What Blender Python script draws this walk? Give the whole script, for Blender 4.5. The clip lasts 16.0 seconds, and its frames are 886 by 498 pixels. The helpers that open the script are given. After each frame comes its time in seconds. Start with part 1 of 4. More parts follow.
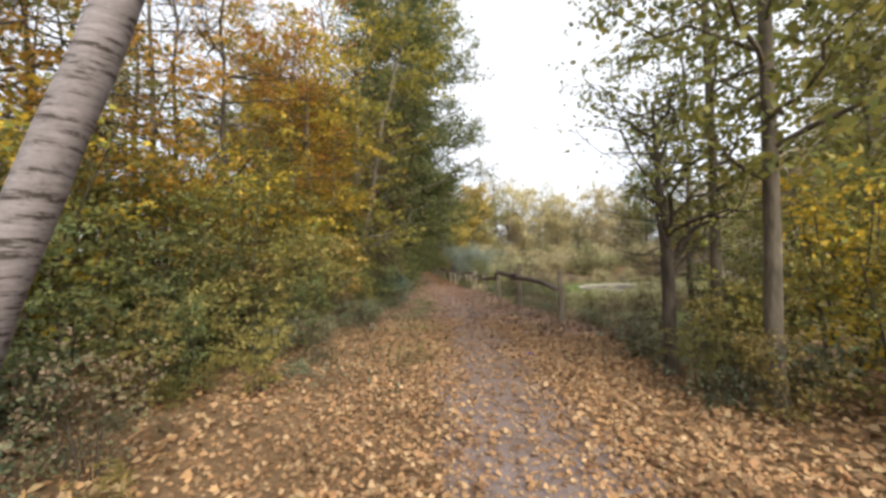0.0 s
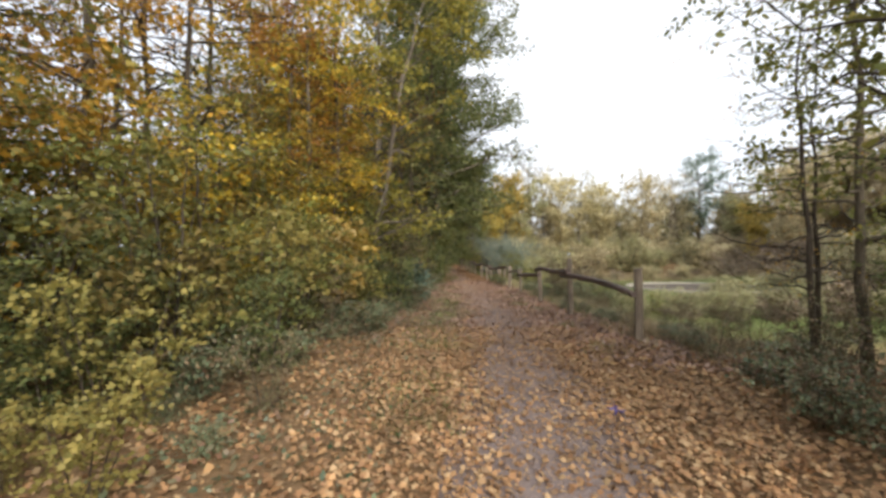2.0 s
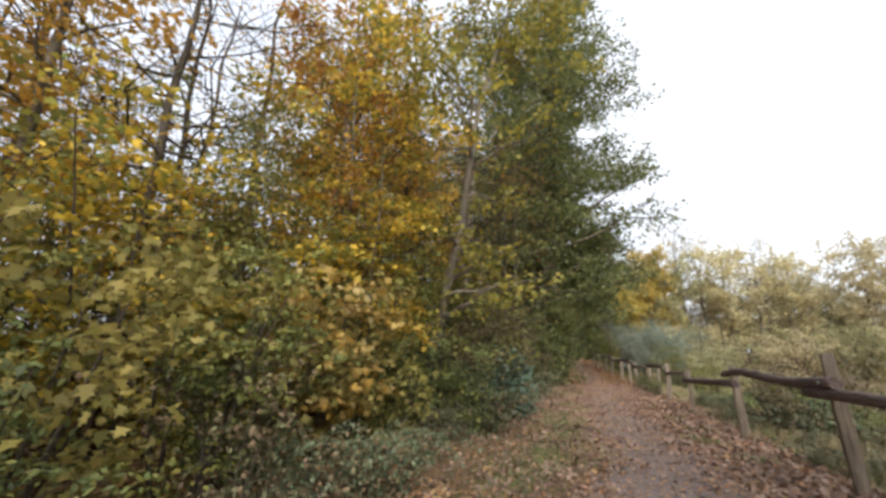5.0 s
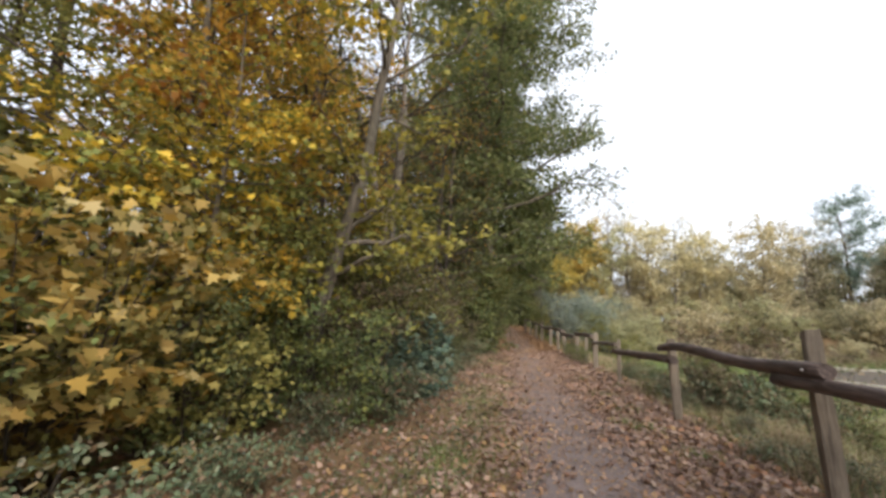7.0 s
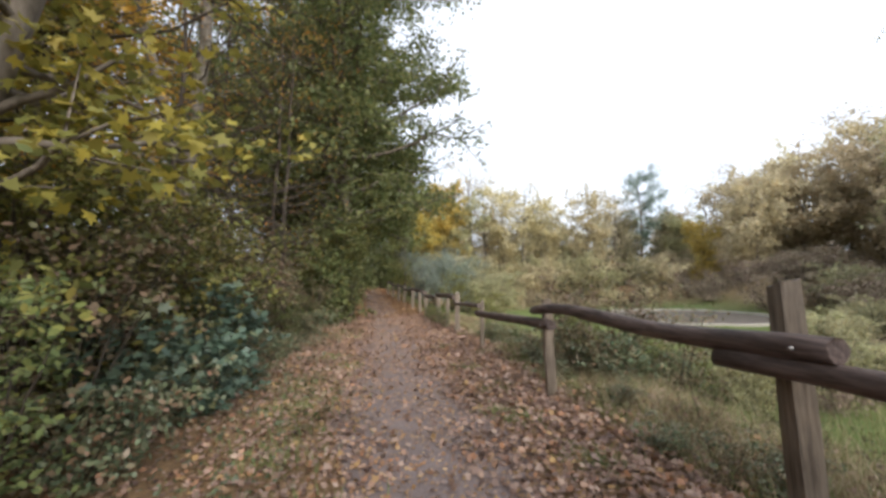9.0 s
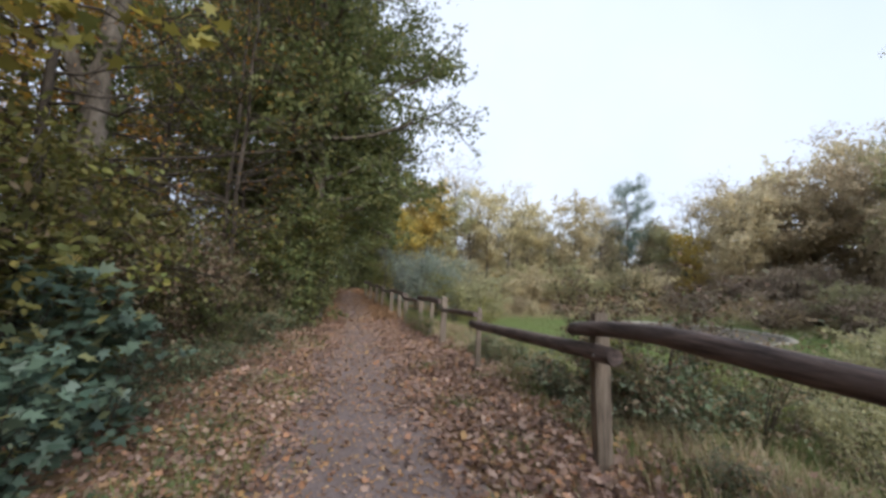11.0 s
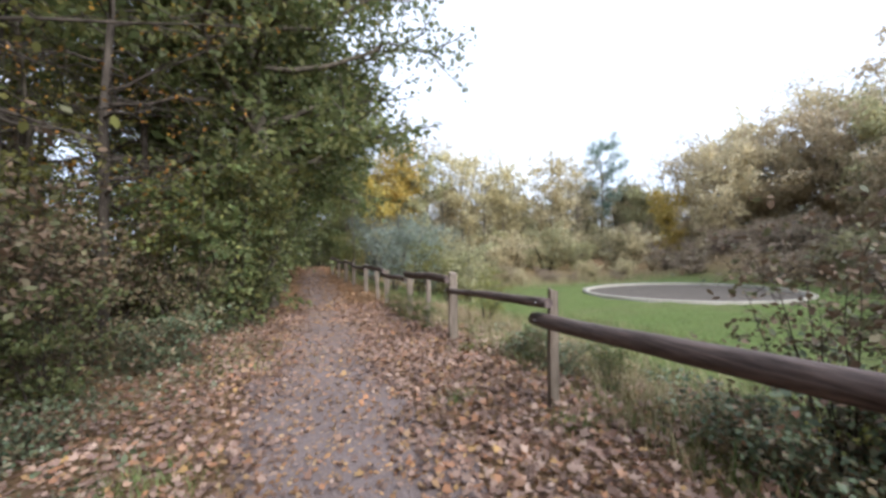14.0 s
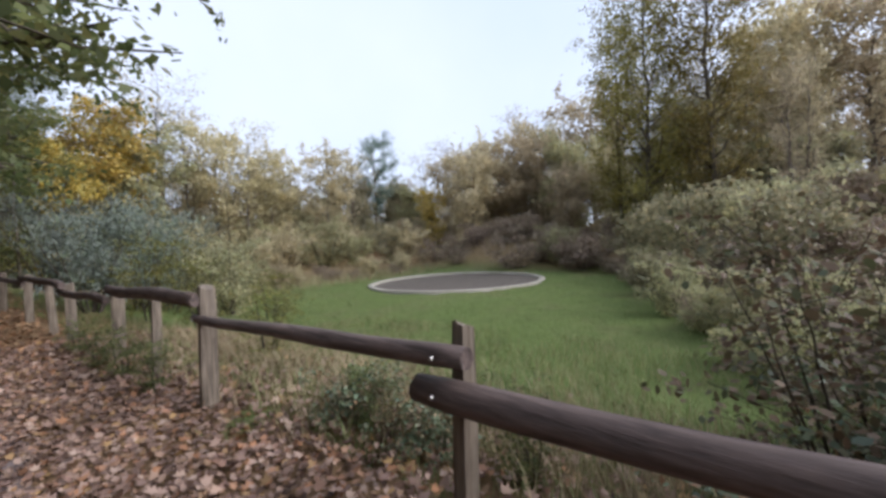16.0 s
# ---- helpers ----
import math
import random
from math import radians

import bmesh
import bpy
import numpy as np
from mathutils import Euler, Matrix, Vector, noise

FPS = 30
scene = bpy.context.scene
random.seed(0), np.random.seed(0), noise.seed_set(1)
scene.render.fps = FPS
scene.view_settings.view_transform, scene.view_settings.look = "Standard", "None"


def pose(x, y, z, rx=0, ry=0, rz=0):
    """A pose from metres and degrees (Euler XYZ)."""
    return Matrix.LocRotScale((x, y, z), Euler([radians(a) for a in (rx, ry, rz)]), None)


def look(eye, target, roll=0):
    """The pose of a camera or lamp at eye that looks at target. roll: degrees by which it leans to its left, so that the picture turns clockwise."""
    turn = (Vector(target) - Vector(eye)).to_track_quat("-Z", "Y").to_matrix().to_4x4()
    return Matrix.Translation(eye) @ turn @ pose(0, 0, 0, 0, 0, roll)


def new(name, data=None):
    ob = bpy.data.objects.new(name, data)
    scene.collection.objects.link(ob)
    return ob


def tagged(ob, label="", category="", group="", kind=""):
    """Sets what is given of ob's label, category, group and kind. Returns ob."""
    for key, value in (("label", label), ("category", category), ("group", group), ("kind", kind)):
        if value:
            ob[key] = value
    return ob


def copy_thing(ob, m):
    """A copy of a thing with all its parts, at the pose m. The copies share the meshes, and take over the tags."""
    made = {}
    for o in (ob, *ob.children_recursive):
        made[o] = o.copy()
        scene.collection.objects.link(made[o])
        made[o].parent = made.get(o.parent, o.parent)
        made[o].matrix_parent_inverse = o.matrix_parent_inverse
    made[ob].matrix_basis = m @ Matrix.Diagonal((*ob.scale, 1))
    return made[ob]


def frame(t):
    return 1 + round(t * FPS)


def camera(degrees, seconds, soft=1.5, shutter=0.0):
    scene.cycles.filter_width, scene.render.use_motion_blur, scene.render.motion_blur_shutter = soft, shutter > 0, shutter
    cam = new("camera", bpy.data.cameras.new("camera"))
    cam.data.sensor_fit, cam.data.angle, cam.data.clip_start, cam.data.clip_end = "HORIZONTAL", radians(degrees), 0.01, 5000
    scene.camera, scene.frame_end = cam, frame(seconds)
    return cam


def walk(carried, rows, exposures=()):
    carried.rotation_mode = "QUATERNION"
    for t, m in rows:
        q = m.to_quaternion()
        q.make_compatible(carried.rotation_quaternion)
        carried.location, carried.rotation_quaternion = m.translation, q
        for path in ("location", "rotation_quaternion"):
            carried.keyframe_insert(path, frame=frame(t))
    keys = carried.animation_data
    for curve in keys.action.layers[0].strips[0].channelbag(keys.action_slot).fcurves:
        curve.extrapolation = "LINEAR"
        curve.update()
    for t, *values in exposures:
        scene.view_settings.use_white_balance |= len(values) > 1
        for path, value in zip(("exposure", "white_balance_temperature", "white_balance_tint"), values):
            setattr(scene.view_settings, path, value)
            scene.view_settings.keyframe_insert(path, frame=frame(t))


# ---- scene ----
cam = camera(100.4, 16.0, 3.2)
PATH = [
    (0, (0.32, 0.586, 1.513), (0.298, 2.584, 1.602), -1.6),
    (0.5, (0.356, 1.205, 1.49), (0.442, 3.202, 1.545), -0.7),
    (1, (0.369, 1.8, 1.473), (0.546, 3.792, 1.521), -1.4),
    (1.5, (0.398, 2.399, 1.481), (0.442, 4.398, 1.501), -1.3),
    (2, (0.328, 3.007, 1.495), (0.138, 4.997, 1.55), -0.6),
    (2.5, (0.347, 3.593, 1.453), (-0.251, 5.501, 1.429), -0.1),
    (3, (0.32, 4.144, 1.532), (-0.44, 5.985, 1.71), 3.9),
    (5.5, (0.485, 7.334, 1.434), (-0.329, 9.069, 2.004), 0.6),
    (6, (0.516, 7.725, 1.468), (-0.432, 9.392, 2.036), 5.9),
    (6.5, (0.558, 8.198, 1.444), (-0.23, 9.959, 1.971), 3.9),
    (7, (0.455, 8.681, 1.497), (-0.088, 10.572, 1.857), 1.8),
    (7.5, (0.499, 9.27, 1.452), (0.146, 11.224, 1.691), 1.7),
    (8, (0.541, 9.823, 1.476), (0.327, 11.802, 1.662), -2.7),
    (8.5, (0.575, 10.305, 1.49), (0.506, 12.302, 1.585), -0.5),
    (9, (0.62, 10.821, 1.511), (0.778, 12.807, 1.681), -0.8),
    (9.5, (0.689, 11.292, 1.507), (1.018, 13.255, 1.706), 0.4),
    (12, (0.549, 13.602, 1.396), (0.618, 15.595, 1.539), 3.3),
    (12.5, (0.373, 14.084, 1.379), (0.17, 16.073, 1.439), -1.4),
    (13, (0.381, 14.626, 1.386), (0.377, 16.626, 1.364), -1.9),
    (13.5, (0.381, 15.197, 1.414), (0.635, 17.179, 1.508), -1.8),
    (14, (0.413, 15.732, 1.41), (0.844, 17.685, 1.447), -1.7),
    (14.5, (0.528, 16.329, 1.406), (1.352, 18.151, 1.364), -2.6),
    (15, (0.697, 16.851, 1.389), (1.85, 18.483, 1.309), -2.5),
    (15.5, (0.837, 17.333, 1.413), (2.204, 18.793, 1.388), -2.7),
    (16, (0.912, 17.775, 1.424), (2.369, 19.144, 1.388), -2.9),
]
EXPOSURES = [(0.0, 0.6, 6600, 10), (3.0, 0.55, 6500, 10), (7.0, 0.62, 6350, 11), (9.0, 0.62, 6150, 11), (9.7, 0.27, 5900, 11), (11.8, 0.25, 5850, 12), (12.2, 0.5, 5850, 12), (12.6, 0.88, 5750, 12), (13.5, 0.86, 5700, 12), (14.5, 0.64, 5650, 12), (15.2, 0.32, 5700, 13), (16.0, 0.2, 5700, 14)]
walk(cam, [(t, look(eye, target, roll)) for t, eye, target, roll in PATH], EXPOSURES)

# ---- world and light: high bright overcast ----
world = bpy.data.worlds.new("overcast_sky")
scene.world = world
world.use_nodes = True
wn, wl = world.node_tree.nodes, world.node_tree.links
wn.clear()
sky = wn.new("ShaderNodeTexSky")
sky.sky_type, sky.sun_disc = "NISHITA", False
sky.sun_elevation, sky.sun_rotation = radians(35), radians(152)
sky.air_density, sky.dust_density, sky.ozone_density = 1.0, 3.0, 1.0
sky_gain = wn.new("ShaderNodeVectorMath")
sky_gain.operation = "SCALE"
sky_gain.inputs[3].default_value = 0.10
cloud = wn.new("ShaderNodeTexNoise")
cloud.inputs["Scale"].default_value = 1.6
cloud.inputs["Detail"].default_value = 4.0
cloud_col = wn.new("ShaderNodeValToRGB")
cloud_col.color_ramp.elements[0].position, cloud_col.color_ramp.elements[1].position = 0.25, 0.8
cloud_col.color_ramp.elements[0].color = (0.86, 0.93, 1.05, 1)
cloud_col.color_ramp.elements[1].color = (1.07, 1.09, 1.14, 1)
sky_mix = wn.new("ShaderNodeMix")
sky_mix.data_type = "RGBA"
sky_mix.inputs[0].default_value = 0.8
bg = wn.new("ShaderNodeBackground")
wout = wn.new("ShaderNodeOutputWorld")
wl.new(sky.outputs[0], sky_gain.inputs[0])
wl.new(sky_gain.outputs[0], sky_mix.inputs[6])
wl.new(cloud.outputs[0], cloud_col.inputs[0])
wl.new(cloud_col.outputs[0], sky_mix.inputs[7])
wl.new(sky_mix.outputs[2], bg.inputs[0])
wl.new(bg.outputs[0], wout.inputs[0])
bg.inputs[1].default_value = 1.0

sun_data = bpy.data.lights.new("sun", "SUN")
sun_data.energy, sun_data.angle, sun_data.color = 3.6, radians(40), (1.0, 0.95, 0.87)
sun_lamp = new("sun", sun_data)
sun_lamp.matrix_world = look((20, -38, 30), (0, 0, 0))


# ---- materials ----
def material(name, rough=0.8, spec=0.25):
    m = bpy.data.materials.new(name)
    m.use_nodes = True
    n, l = m.node_tree.nodes, m.node_tree.links
    b = n["Principled BSDF"]
    b.inputs["Roughness"].default_value = rough
    b.inputs["Specular IOR Level"].default_value = spec
    return m, n, l, b


def ramp(n, cols, constant=False):
    r = n.new("ShaderNodeValToRGB")
    e = r.color_ramp.elements
    while len(e) < len(cols):
        e.new(0.5)
    for i, c in enumerate(cols):
        e[i].position = i / max(1, len(cols) - (0 if constant else 1))
        e[i].color = (*c, 1)
    if constant:
        r.color_ramp.interpolation = "CONSTANT"
    return r


def noise_tex(n, l, scale, detail=4.0, rough=0.6, coords=None):
    t = n.new("ShaderNodeTexNoise")
    t.inputs["Scale"].default_value, t.inputs["Detail"].default_value, t.inputs["Roughness"].default_value = scale, detail, rough
    if coords is not None:
        l.new(coords, t.inputs["Vector"])
    return t


def mix_rgb(n, l, kind, fac, a, b):
    m = n.new("ShaderNodeMix")
    m.data_type, m.blend_type = "RGBA", kind
    for v, i in ((fac, 0), (a, 6), (b, 7)):
        if hasattr(v, "node"):
            l.new(v, m.inputs[i])
        else:
            m.inputs[i].default_value = v if i == 0 else (*v, 1)
    return m.outputs[2]


def bump(n, l, b, height, strength, dist):
    bp = n.new("ShaderNodeBump")
    bp.inputs["Strength"].default_value, bp.inputs["Distance"].default_value = strength, dist
    l.new(height, bp.inputs["Height"])
    l.new(bp.outputs[0], b.inputs["Normal"])


def leaf_mat(name, cols, through_light=0.4, rough=0.55, spec=0.25, gain=1.35):
    """Leaves: each blade takes its own tint from the palette, each plant shifts a little, some light passes through."""
    m, n, l, b = material(name, rough, spec)
    geo = n.new("ShaderNodeNewGeometry")
    info = n.new("ShaderNodeObjectInfo")
    r = ramp(n, [tuple(min(0.75, gain * v) for v in c) for c in cols])
    l.new(geo.outputs["Random Per Island"], r.inputs[0])
    hsv = n.new("ShaderNodeHueSaturation")
    for inp, lo, hi in (("Hue", 0.485, 0.512), ("Value", 0.8, 1.2)):
        mr = n.new("ShaderNodeMapRange")
        mr.inputs[3].default_value, mr.inputs[4].default_value = lo, hi
        l.new(info.outputs["Random"], mr.inputs[0])
        l.new(mr.outputs[0], hsv.inputs[inp])
    tc = n.new("ShaderNodeTexCoord")
    big = noise_tex(n, l, 1.3, 2.0, 0.5, tc.outputs["Object"])
    mr = n.new("ShaderNodeMapRange")
    mr.inputs[1].default_value, mr.inputs[2].default_value, mr.inputs[3].default_value, mr.inputs[4].default_value = 0.3, 0.7, 0.72, 1.25
    l.new(big.outputs[0], mr.inputs[0])
    sc = n.new("ShaderNodeVectorMath")
    sc.operation = "SCALE"
    l.new(r.outputs[0], hsv.inputs["Color"])
    l.new(hsv.outputs[0], sc.inputs[0])
    l.new(mr.outputs[0], sc.inputs[3])
    l.new(sc.outputs[0], b.inputs["Base Color"])
    tr = n.new("ShaderNodeBsdfTranslucent")
    l.new(sc.outputs[0], tr.inputs[0])
    mx = n.new("ShaderNodeMixShader")
    mx.inputs[0].default_value = through_light
    l.new(b.outputs[0], mx.inputs[1])
    l.new(tr.outputs[0], mx.inputs[2])
    l.new(mx.outputs[0], n["Material Output"].inputs[0])
    return m


def bark_mat(name, dark, light, scale=9.0, stretch=0.25):
    m, n, l, b = material(name, 0.9, 0.15)
    tc = n.new("ShaderNodeTexCoord")
    mp = n.new("ShaderNodeMapping")
    mp.inputs["Scale"].default_value = (1, 1, stretch)
    l.new(tc.outputs["Object"], mp.inputs[0])
    a = noise_tex(n, l, scale, 8, 0.7, mp.outputs[0])
    big = noise_tex(n, l, 1.1, 3, 0.5, tc.outputs["Object"])
    r = ramp(n, [dark, dark, light, light])
    l.new(a.outputs[0], r.inputs[0])
    r2 = ramp(n, [(0.45, 0.5, 0.4), (0.9, 0.88, 0.85), (1.2, 1.15, 1.1)])
    l.new(big.outputs[0], r2.inputs[0])
    c = mix_rgb(n, l, "MULTIPLY", 1.0, r.outputs[0], r2.outputs[0])
    l.new(c, b.inputs["Base Color"])
    bump(n, l, b, a.outputs[0], 0.7, 0.02)
    return m


def birch_mat():
    m, n, l, b = material("birch_bark", 0.75, 0.2)
    tc = n.new("ShaderNodeTexCoord")
    mp = n.new("ShaderNodeMapping")
    mp.inputs["Scale"].default_value = (1.5, 1.5, 9.0)
    l.new(tc.outputs["Object"], mp.inputs[0])
    a = noise_tex(n, l, 2.2, 7, 0.75, mp.outputs[0])
    r = ramp(n, [(0.03, 0.025, 0.02), (0.05, 0.04, 0.035), (0.16, 0.14, 0.138), (0.25, 0.222, 0.22), (0.32, 0.29, 0.29)])
    for el, where in zip(r.color_ramp.elements, (0.0, 0.43, 0.455, 0.6, 0.82)):
        el.position = where
    l.new(a.outputs[0], r.inputs[0])
    fine = noise_tex(n, l, 30, 6, 0.7, tc.outputs["Object"])
    r2 = ramp(n, [(0.6, 0.55, 0.52), (1, 1, 1), (1.15, 1.1, 1.08)])
    l.new(fine.outputs[0], r2.inputs[0])
    l.new(mix_rgb(n, l, "MULTIPLY", 1.0, r.outputs[0], r2.outputs[0]), b.inputs["Base Color"])
    bump(n, l, b, a.outputs[0], 0.5, 0.01)
    return m


def wood_mat(name, dark, light, along="x"):
    m, n, l, b = material(name, 0.65, 0.3)
    tc = n.new("ShaderNodeTexCoord")
    info = n.new("ShaderNodeObjectInfo")
    mp = n.new("ShaderNodeMapping")
    mp.inputs["Scale"].default_value = (1.2, 1.2, 0.09) if along == "z" else (1.2, 0.09, 1.2)
    l.new(tc.outputs["Object"], mp.inputs[0])
    off = n.new("ShaderNodeVectorMath")
    l.new(mp.outputs[0], off.inputs[0])
    l.new(info.outputs["Random"], off.inputs[1])
    g = noise_tex(n, l, 26, 6, 0.65, off.outputs[0])
    blot = noise_tex(n, l, 3.0, 4, 0.6, tc.outputs["Object"])
    r = ramp(n, [dark, dark, light, light])
    l.new(g.outputs[0], r.inputs[0])
    r2 = ramp(n, [(0.5, 0.5, 0.5), (0.85, 0.85, 0.85), (1.25, 1.2, 1.15)])
    l.new(blot.outputs[0], r2.inputs[0])
    l.new(mix_rgb(n, l, "MULTIPLY", 1.0, r.outputs[0], r2.outputs[0]), b.inputs["Base Color"])
    bump(n, l, b, g.outputs[0], 0.6, 0.012)
    return m


M_TWIG = bark_mat("twig_bark", (0.035, 0.028, 0.022), (0.12, 0.1, 0.08))
M_BARK = bark_mat("grey_brown_bark", (0.05, 0.042, 0.032), (0.2, 0.17, 0.13))
M_BARKPALE = bark_mat("pale_bark", (0.08, 0.066, 0.052), (0.27, 0.235, 0.195))
M_BIRCH = birch_mat()
M_POST = wood_mat("weathered_post", (0.1, 0.078, 0.058), (0.3, 0.24, 0.18), "z")
M_RAIL = wood_mat("dark_stained_rail", (0.05, 0.035, 0.03), (0.2, 0.145, 0.125), "y")
M_STEEL, _n, _l, _b = material("bolt_steel", 0.4, 0.5)
_b.inputs["Metallic"].default_value = 1.0
_b.inputs["Base Color"].default_value = (0.3, 0.28, 0.26, 1)

L_YELLOW = leaf_mat("yellow_leaves", [(0.2, 0.16, 0.035), (0.42, 0.27, 0.035), (0.53, 0.34, 0.045), (0.36, 0.28, 0.05), (0.19, 0.19, 0.045), (0.12, 0.14, 0.04)])
L_AMBER = leaf_mat("amber_leaves", [(0.24, 0.14, 0.03), (0.45, 0.25, 0.04), (0.38, 0.2, 0.04), (0.3, 0.22, 0.05)])
L_OLIVE = leaf_mat("olive_leaves", [(0.07, 0.08, 0.025), (0.13, 0.13, 0.04), (0.2, 0.19, 0.05), (0.12, 0.14, 0.045), (0.27, 0.22, 0.06)])
L_GREEN = leaf_mat("dark_green_leaves", [(0.067, 0.084, 0.034), (0.106, 0.134, 0.05), (0.162, 0.179, 0.062), (0.123, 0.14, 0.067), (0.224, 0.213, 0.067)], 0.48)
L_BRAMBLE = leaf_mat("bramble_leaves", [(0.06, 0.09, 0.05), (0.11, 0.14, 0.075), (0.15, 0.18, 0.1), (0.19, 0.16, 0.09), (0.24, 0.14, 0.08)], 0.35, 0.42, 0.5)
L_MAPLE = leaf_mat("maple_sapling_leaves", [(0.038, 0.063, 0.043), (0.059, 0.091, 0.063), (0.092, 0.127, 0.086), (0.065, 0.096, 0.067), (0.081, 0.112, 0.071), (0.216, 0.182, 0.061)], 0.25, 0.45, 0.4)
L_PALE = leaf_mat("pale_yellow_green_leaves", [(0.137, 0.121, 0.035), (0.202, 0.167, 0.048), (0.251, 0.198, 0.063), (0.121, 0.118, 0.038)])
L_DRY = leaf_mat("dry_brown_leaves", [(0.091, 0.066, 0.039), (0.133, 0.094, 0.056), (0.167, 0.115, 0.07), (0.112, 0.108, 0.052), (0.076, 0.087, 0.042)], 0.2)
L_LIME = leaf_mat("yellow_green_leaves", [(0.09, 0.094, 0.026), (0.18, 0.158, 0.038), (0.3, 0.225, 0.038), (0.143, 0.135, 0.038), (0.225, 0.165, 0.038)])
L_GOLD = leaf_mat("golden_maple_leaves", [(0.3, 0.22, 0.05), (0.46, 0.32, 0.06), (0.5, 0.4, 0.13), (0.2, 0.2, 0.06), (0.38, 0.26, 0.06), (0.54, 0.46, 0.2)])
L_HEATH = leaf_mat("heath_scrub_leaves", [(0.153, 0.113, 0.081), (0.216, 0.162, 0.117), (0.261, 0.198, 0.144), (0.18, 0.171, 0.099)], 0.2)
L_WILLOW = leaf_mat("blue_grey_willow_leaves", [(0.1, 0.115, 0.09), (0.15, 0.17, 0.145), (0.2, 0.22, 0.19), (0.14, 0.17, 0.09)], 0.25)
# olive leaves with the distance haze put into their colour as a paler tint
L_HAZEOLIVE = leaf_mat("olive_far_leaves", [(0.2, 0.195, 0.11), (0.27, 0.255, 0.15), (0.33, 0.3, 0.17), (0.24, 0.245, 0.135), (0.37, 0.31, 0.16)], 0.54)
L_PINE = leaf_mat("pine_needles", [(0.09, 0.13, 0.1), (0.14, 0.19, 0.15), (0.19, 0.23, 0.18)], 0.3)
# tan leaves, paled further so the colour itself carries the far haze
L_HAZETAN = leaf_mat("tan_far_leaves", [(0.3, 0.26, 0.165), (0.4, 0.345, 0.22), (0.46, 0.39, 0.25), (0.34, 0.31, 0.18)], 0.55)
L_LITTER = leaf_mat("fallen_leaves", [(0.16, 0.09, 0.045), (0.36, 0.2, 0.09), (0.48, 0.3, 0.14), (0.3, 0.17, 0.085), (0.54, 0.38, 0.2), (0.22, 0.14, 0.08)], 0.08, 0.6, 0.2, 0.95)
L_LITTER2 = leaf_mat("old_fallen_leaves", [(0.104, 0.069, 0.053), (0.277, 0.177, 0.127), (0.415, 0.29, 0.217), (0.196, 0.124, 0.095), (0.484, 0.355, 0.268), (0.393, 0.201, 0.095), (0.243, 0.16, 0.127), (0.462, 0.296, 0.115)], 0.08, 0.6, 0.2, 0.95)
L_GRASS = leaf_mat("grass_blades", [(0.075, 0.11, 0.032), (0.109, 0.147, 0.043), (0.134, 0.163, 0.054), (0.179, 0.171, 0.072)], 0.3)
L_ROUGH = leaf_mat("rough_grass_blades", [(0.075, 0.11, 0.035), (0.11, 0.15, 0.045), (0.15, 0.165, 0.06), (0.22, 0.19, 0.09), (0.26, 0.21, 0.12)], 0.3)
L_DEADGRASS = leaf_mat("dead_grass_blades", [(0.2, 0.15, 0.09), (0.3, 0.23, 0.14), (0.24, 0.2, 0.1), (0.34, 0.28, 0.18)], 0.25)


def ground_mat():
    m, n, l, b = material("forest_floor", 0.95, 0.1)
    tc = n.new("ShaderNodeTexCoord")
    zone = n.new("ShaderNodeAttribute")
    zone.attribute_name = "turf"
    fine = noise_tex(n, l, 22, 8, 0.75, tc.outputs["Object"])
    mid = noise_tex(n, l, 2.4, 5, 0.65, tc.outputs["Object"])
    soil = ramp(n, [(0.07, 0.05, 0.032), (0.15, 0.1, 0.06), (0.3, 0.19, 0.1), (0.42, 0.28, 0.15)])
    l.new(fine.outputs[0], soil.inputs[0])
    turf = ramp(n, [(0.05, 0.075, 0.024), (0.09, 0.13, 0.036), (0.13, 0.17, 0.05), (0.18, 0.18, 0.08)])
    l.new(fine.outputs[0], turf.inputs[0])
    var = ramp(n, [(0.6, 0.6, 0.6), (1, 1, 1), (1.3, 1.25, 1.1)])
    l.new(mid.outputs[0], var.inputs[0])
    broad = noise_tex(n, l, 0.45, 5, 0.7, tc.outputs["Object"])
    straw = ramp(n, [(0, 0, 0), (0, 0, 0), (0.12, 0.12, 0.12), (0.75, 0.75, 0.75), (0.9, 0.9, 0.9)])
    l.new(broad.outputs[0], straw.inputs[0])
    turf_mix = mix_rgb(n, l, "MIX", straw.outputs[0], turf.outputs[0], (0.17, 0.145, 0.075))
    c = mix_rgb(n, l, "MIX", zone.outputs["Fac"], soil.outputs[0], turf_mix)
    l.new(mix_rgb(n, l, "MULTIPLY", 1.0, c, var.outputs[0]), b.inputs["Base Color"])
    bump(n, l, b, fine.outputs[0], 0.8, 0.05)
    return m


def gravel_mat(name, dark, light, patch):
    m, n, l, b = material(name, 0.92, 0.15)
    tc = n.new("ShaderNodeTexCoord")
    fine = noise_tex(n, l, 70, 6, 0.8, tc.outputs["Object"])
    mid = noise_tex(n, l, 1.7, 6, 0.65, tc.outputs["Object"])
    vor = n.new("ShaderNodeTexVoronoi")
    vor.inputs["Scale"].default_value = 55
    l.new(tc.outputs["Object"], vor.inputs["Vector"])
    r = ramp(n, [dark, dark, light, light])
    l.new(fine.outputs[0], r.inputs[0])
    r2 = ramp(n, [patch, (0.8, 0.8, 0.8), (1.15, 1.12, 1.1)])
    l.new(mid.outputs[0], r2.inputs[0])
    l.new(mix_rgb(n, l, "MULTIPLY", 1.0, r.outputs[0], r2.outputs[0]), b.inputs["Base Color"])
    bump(n, l, b, vor.outputs[0], 0.5, 0.012)
    return m


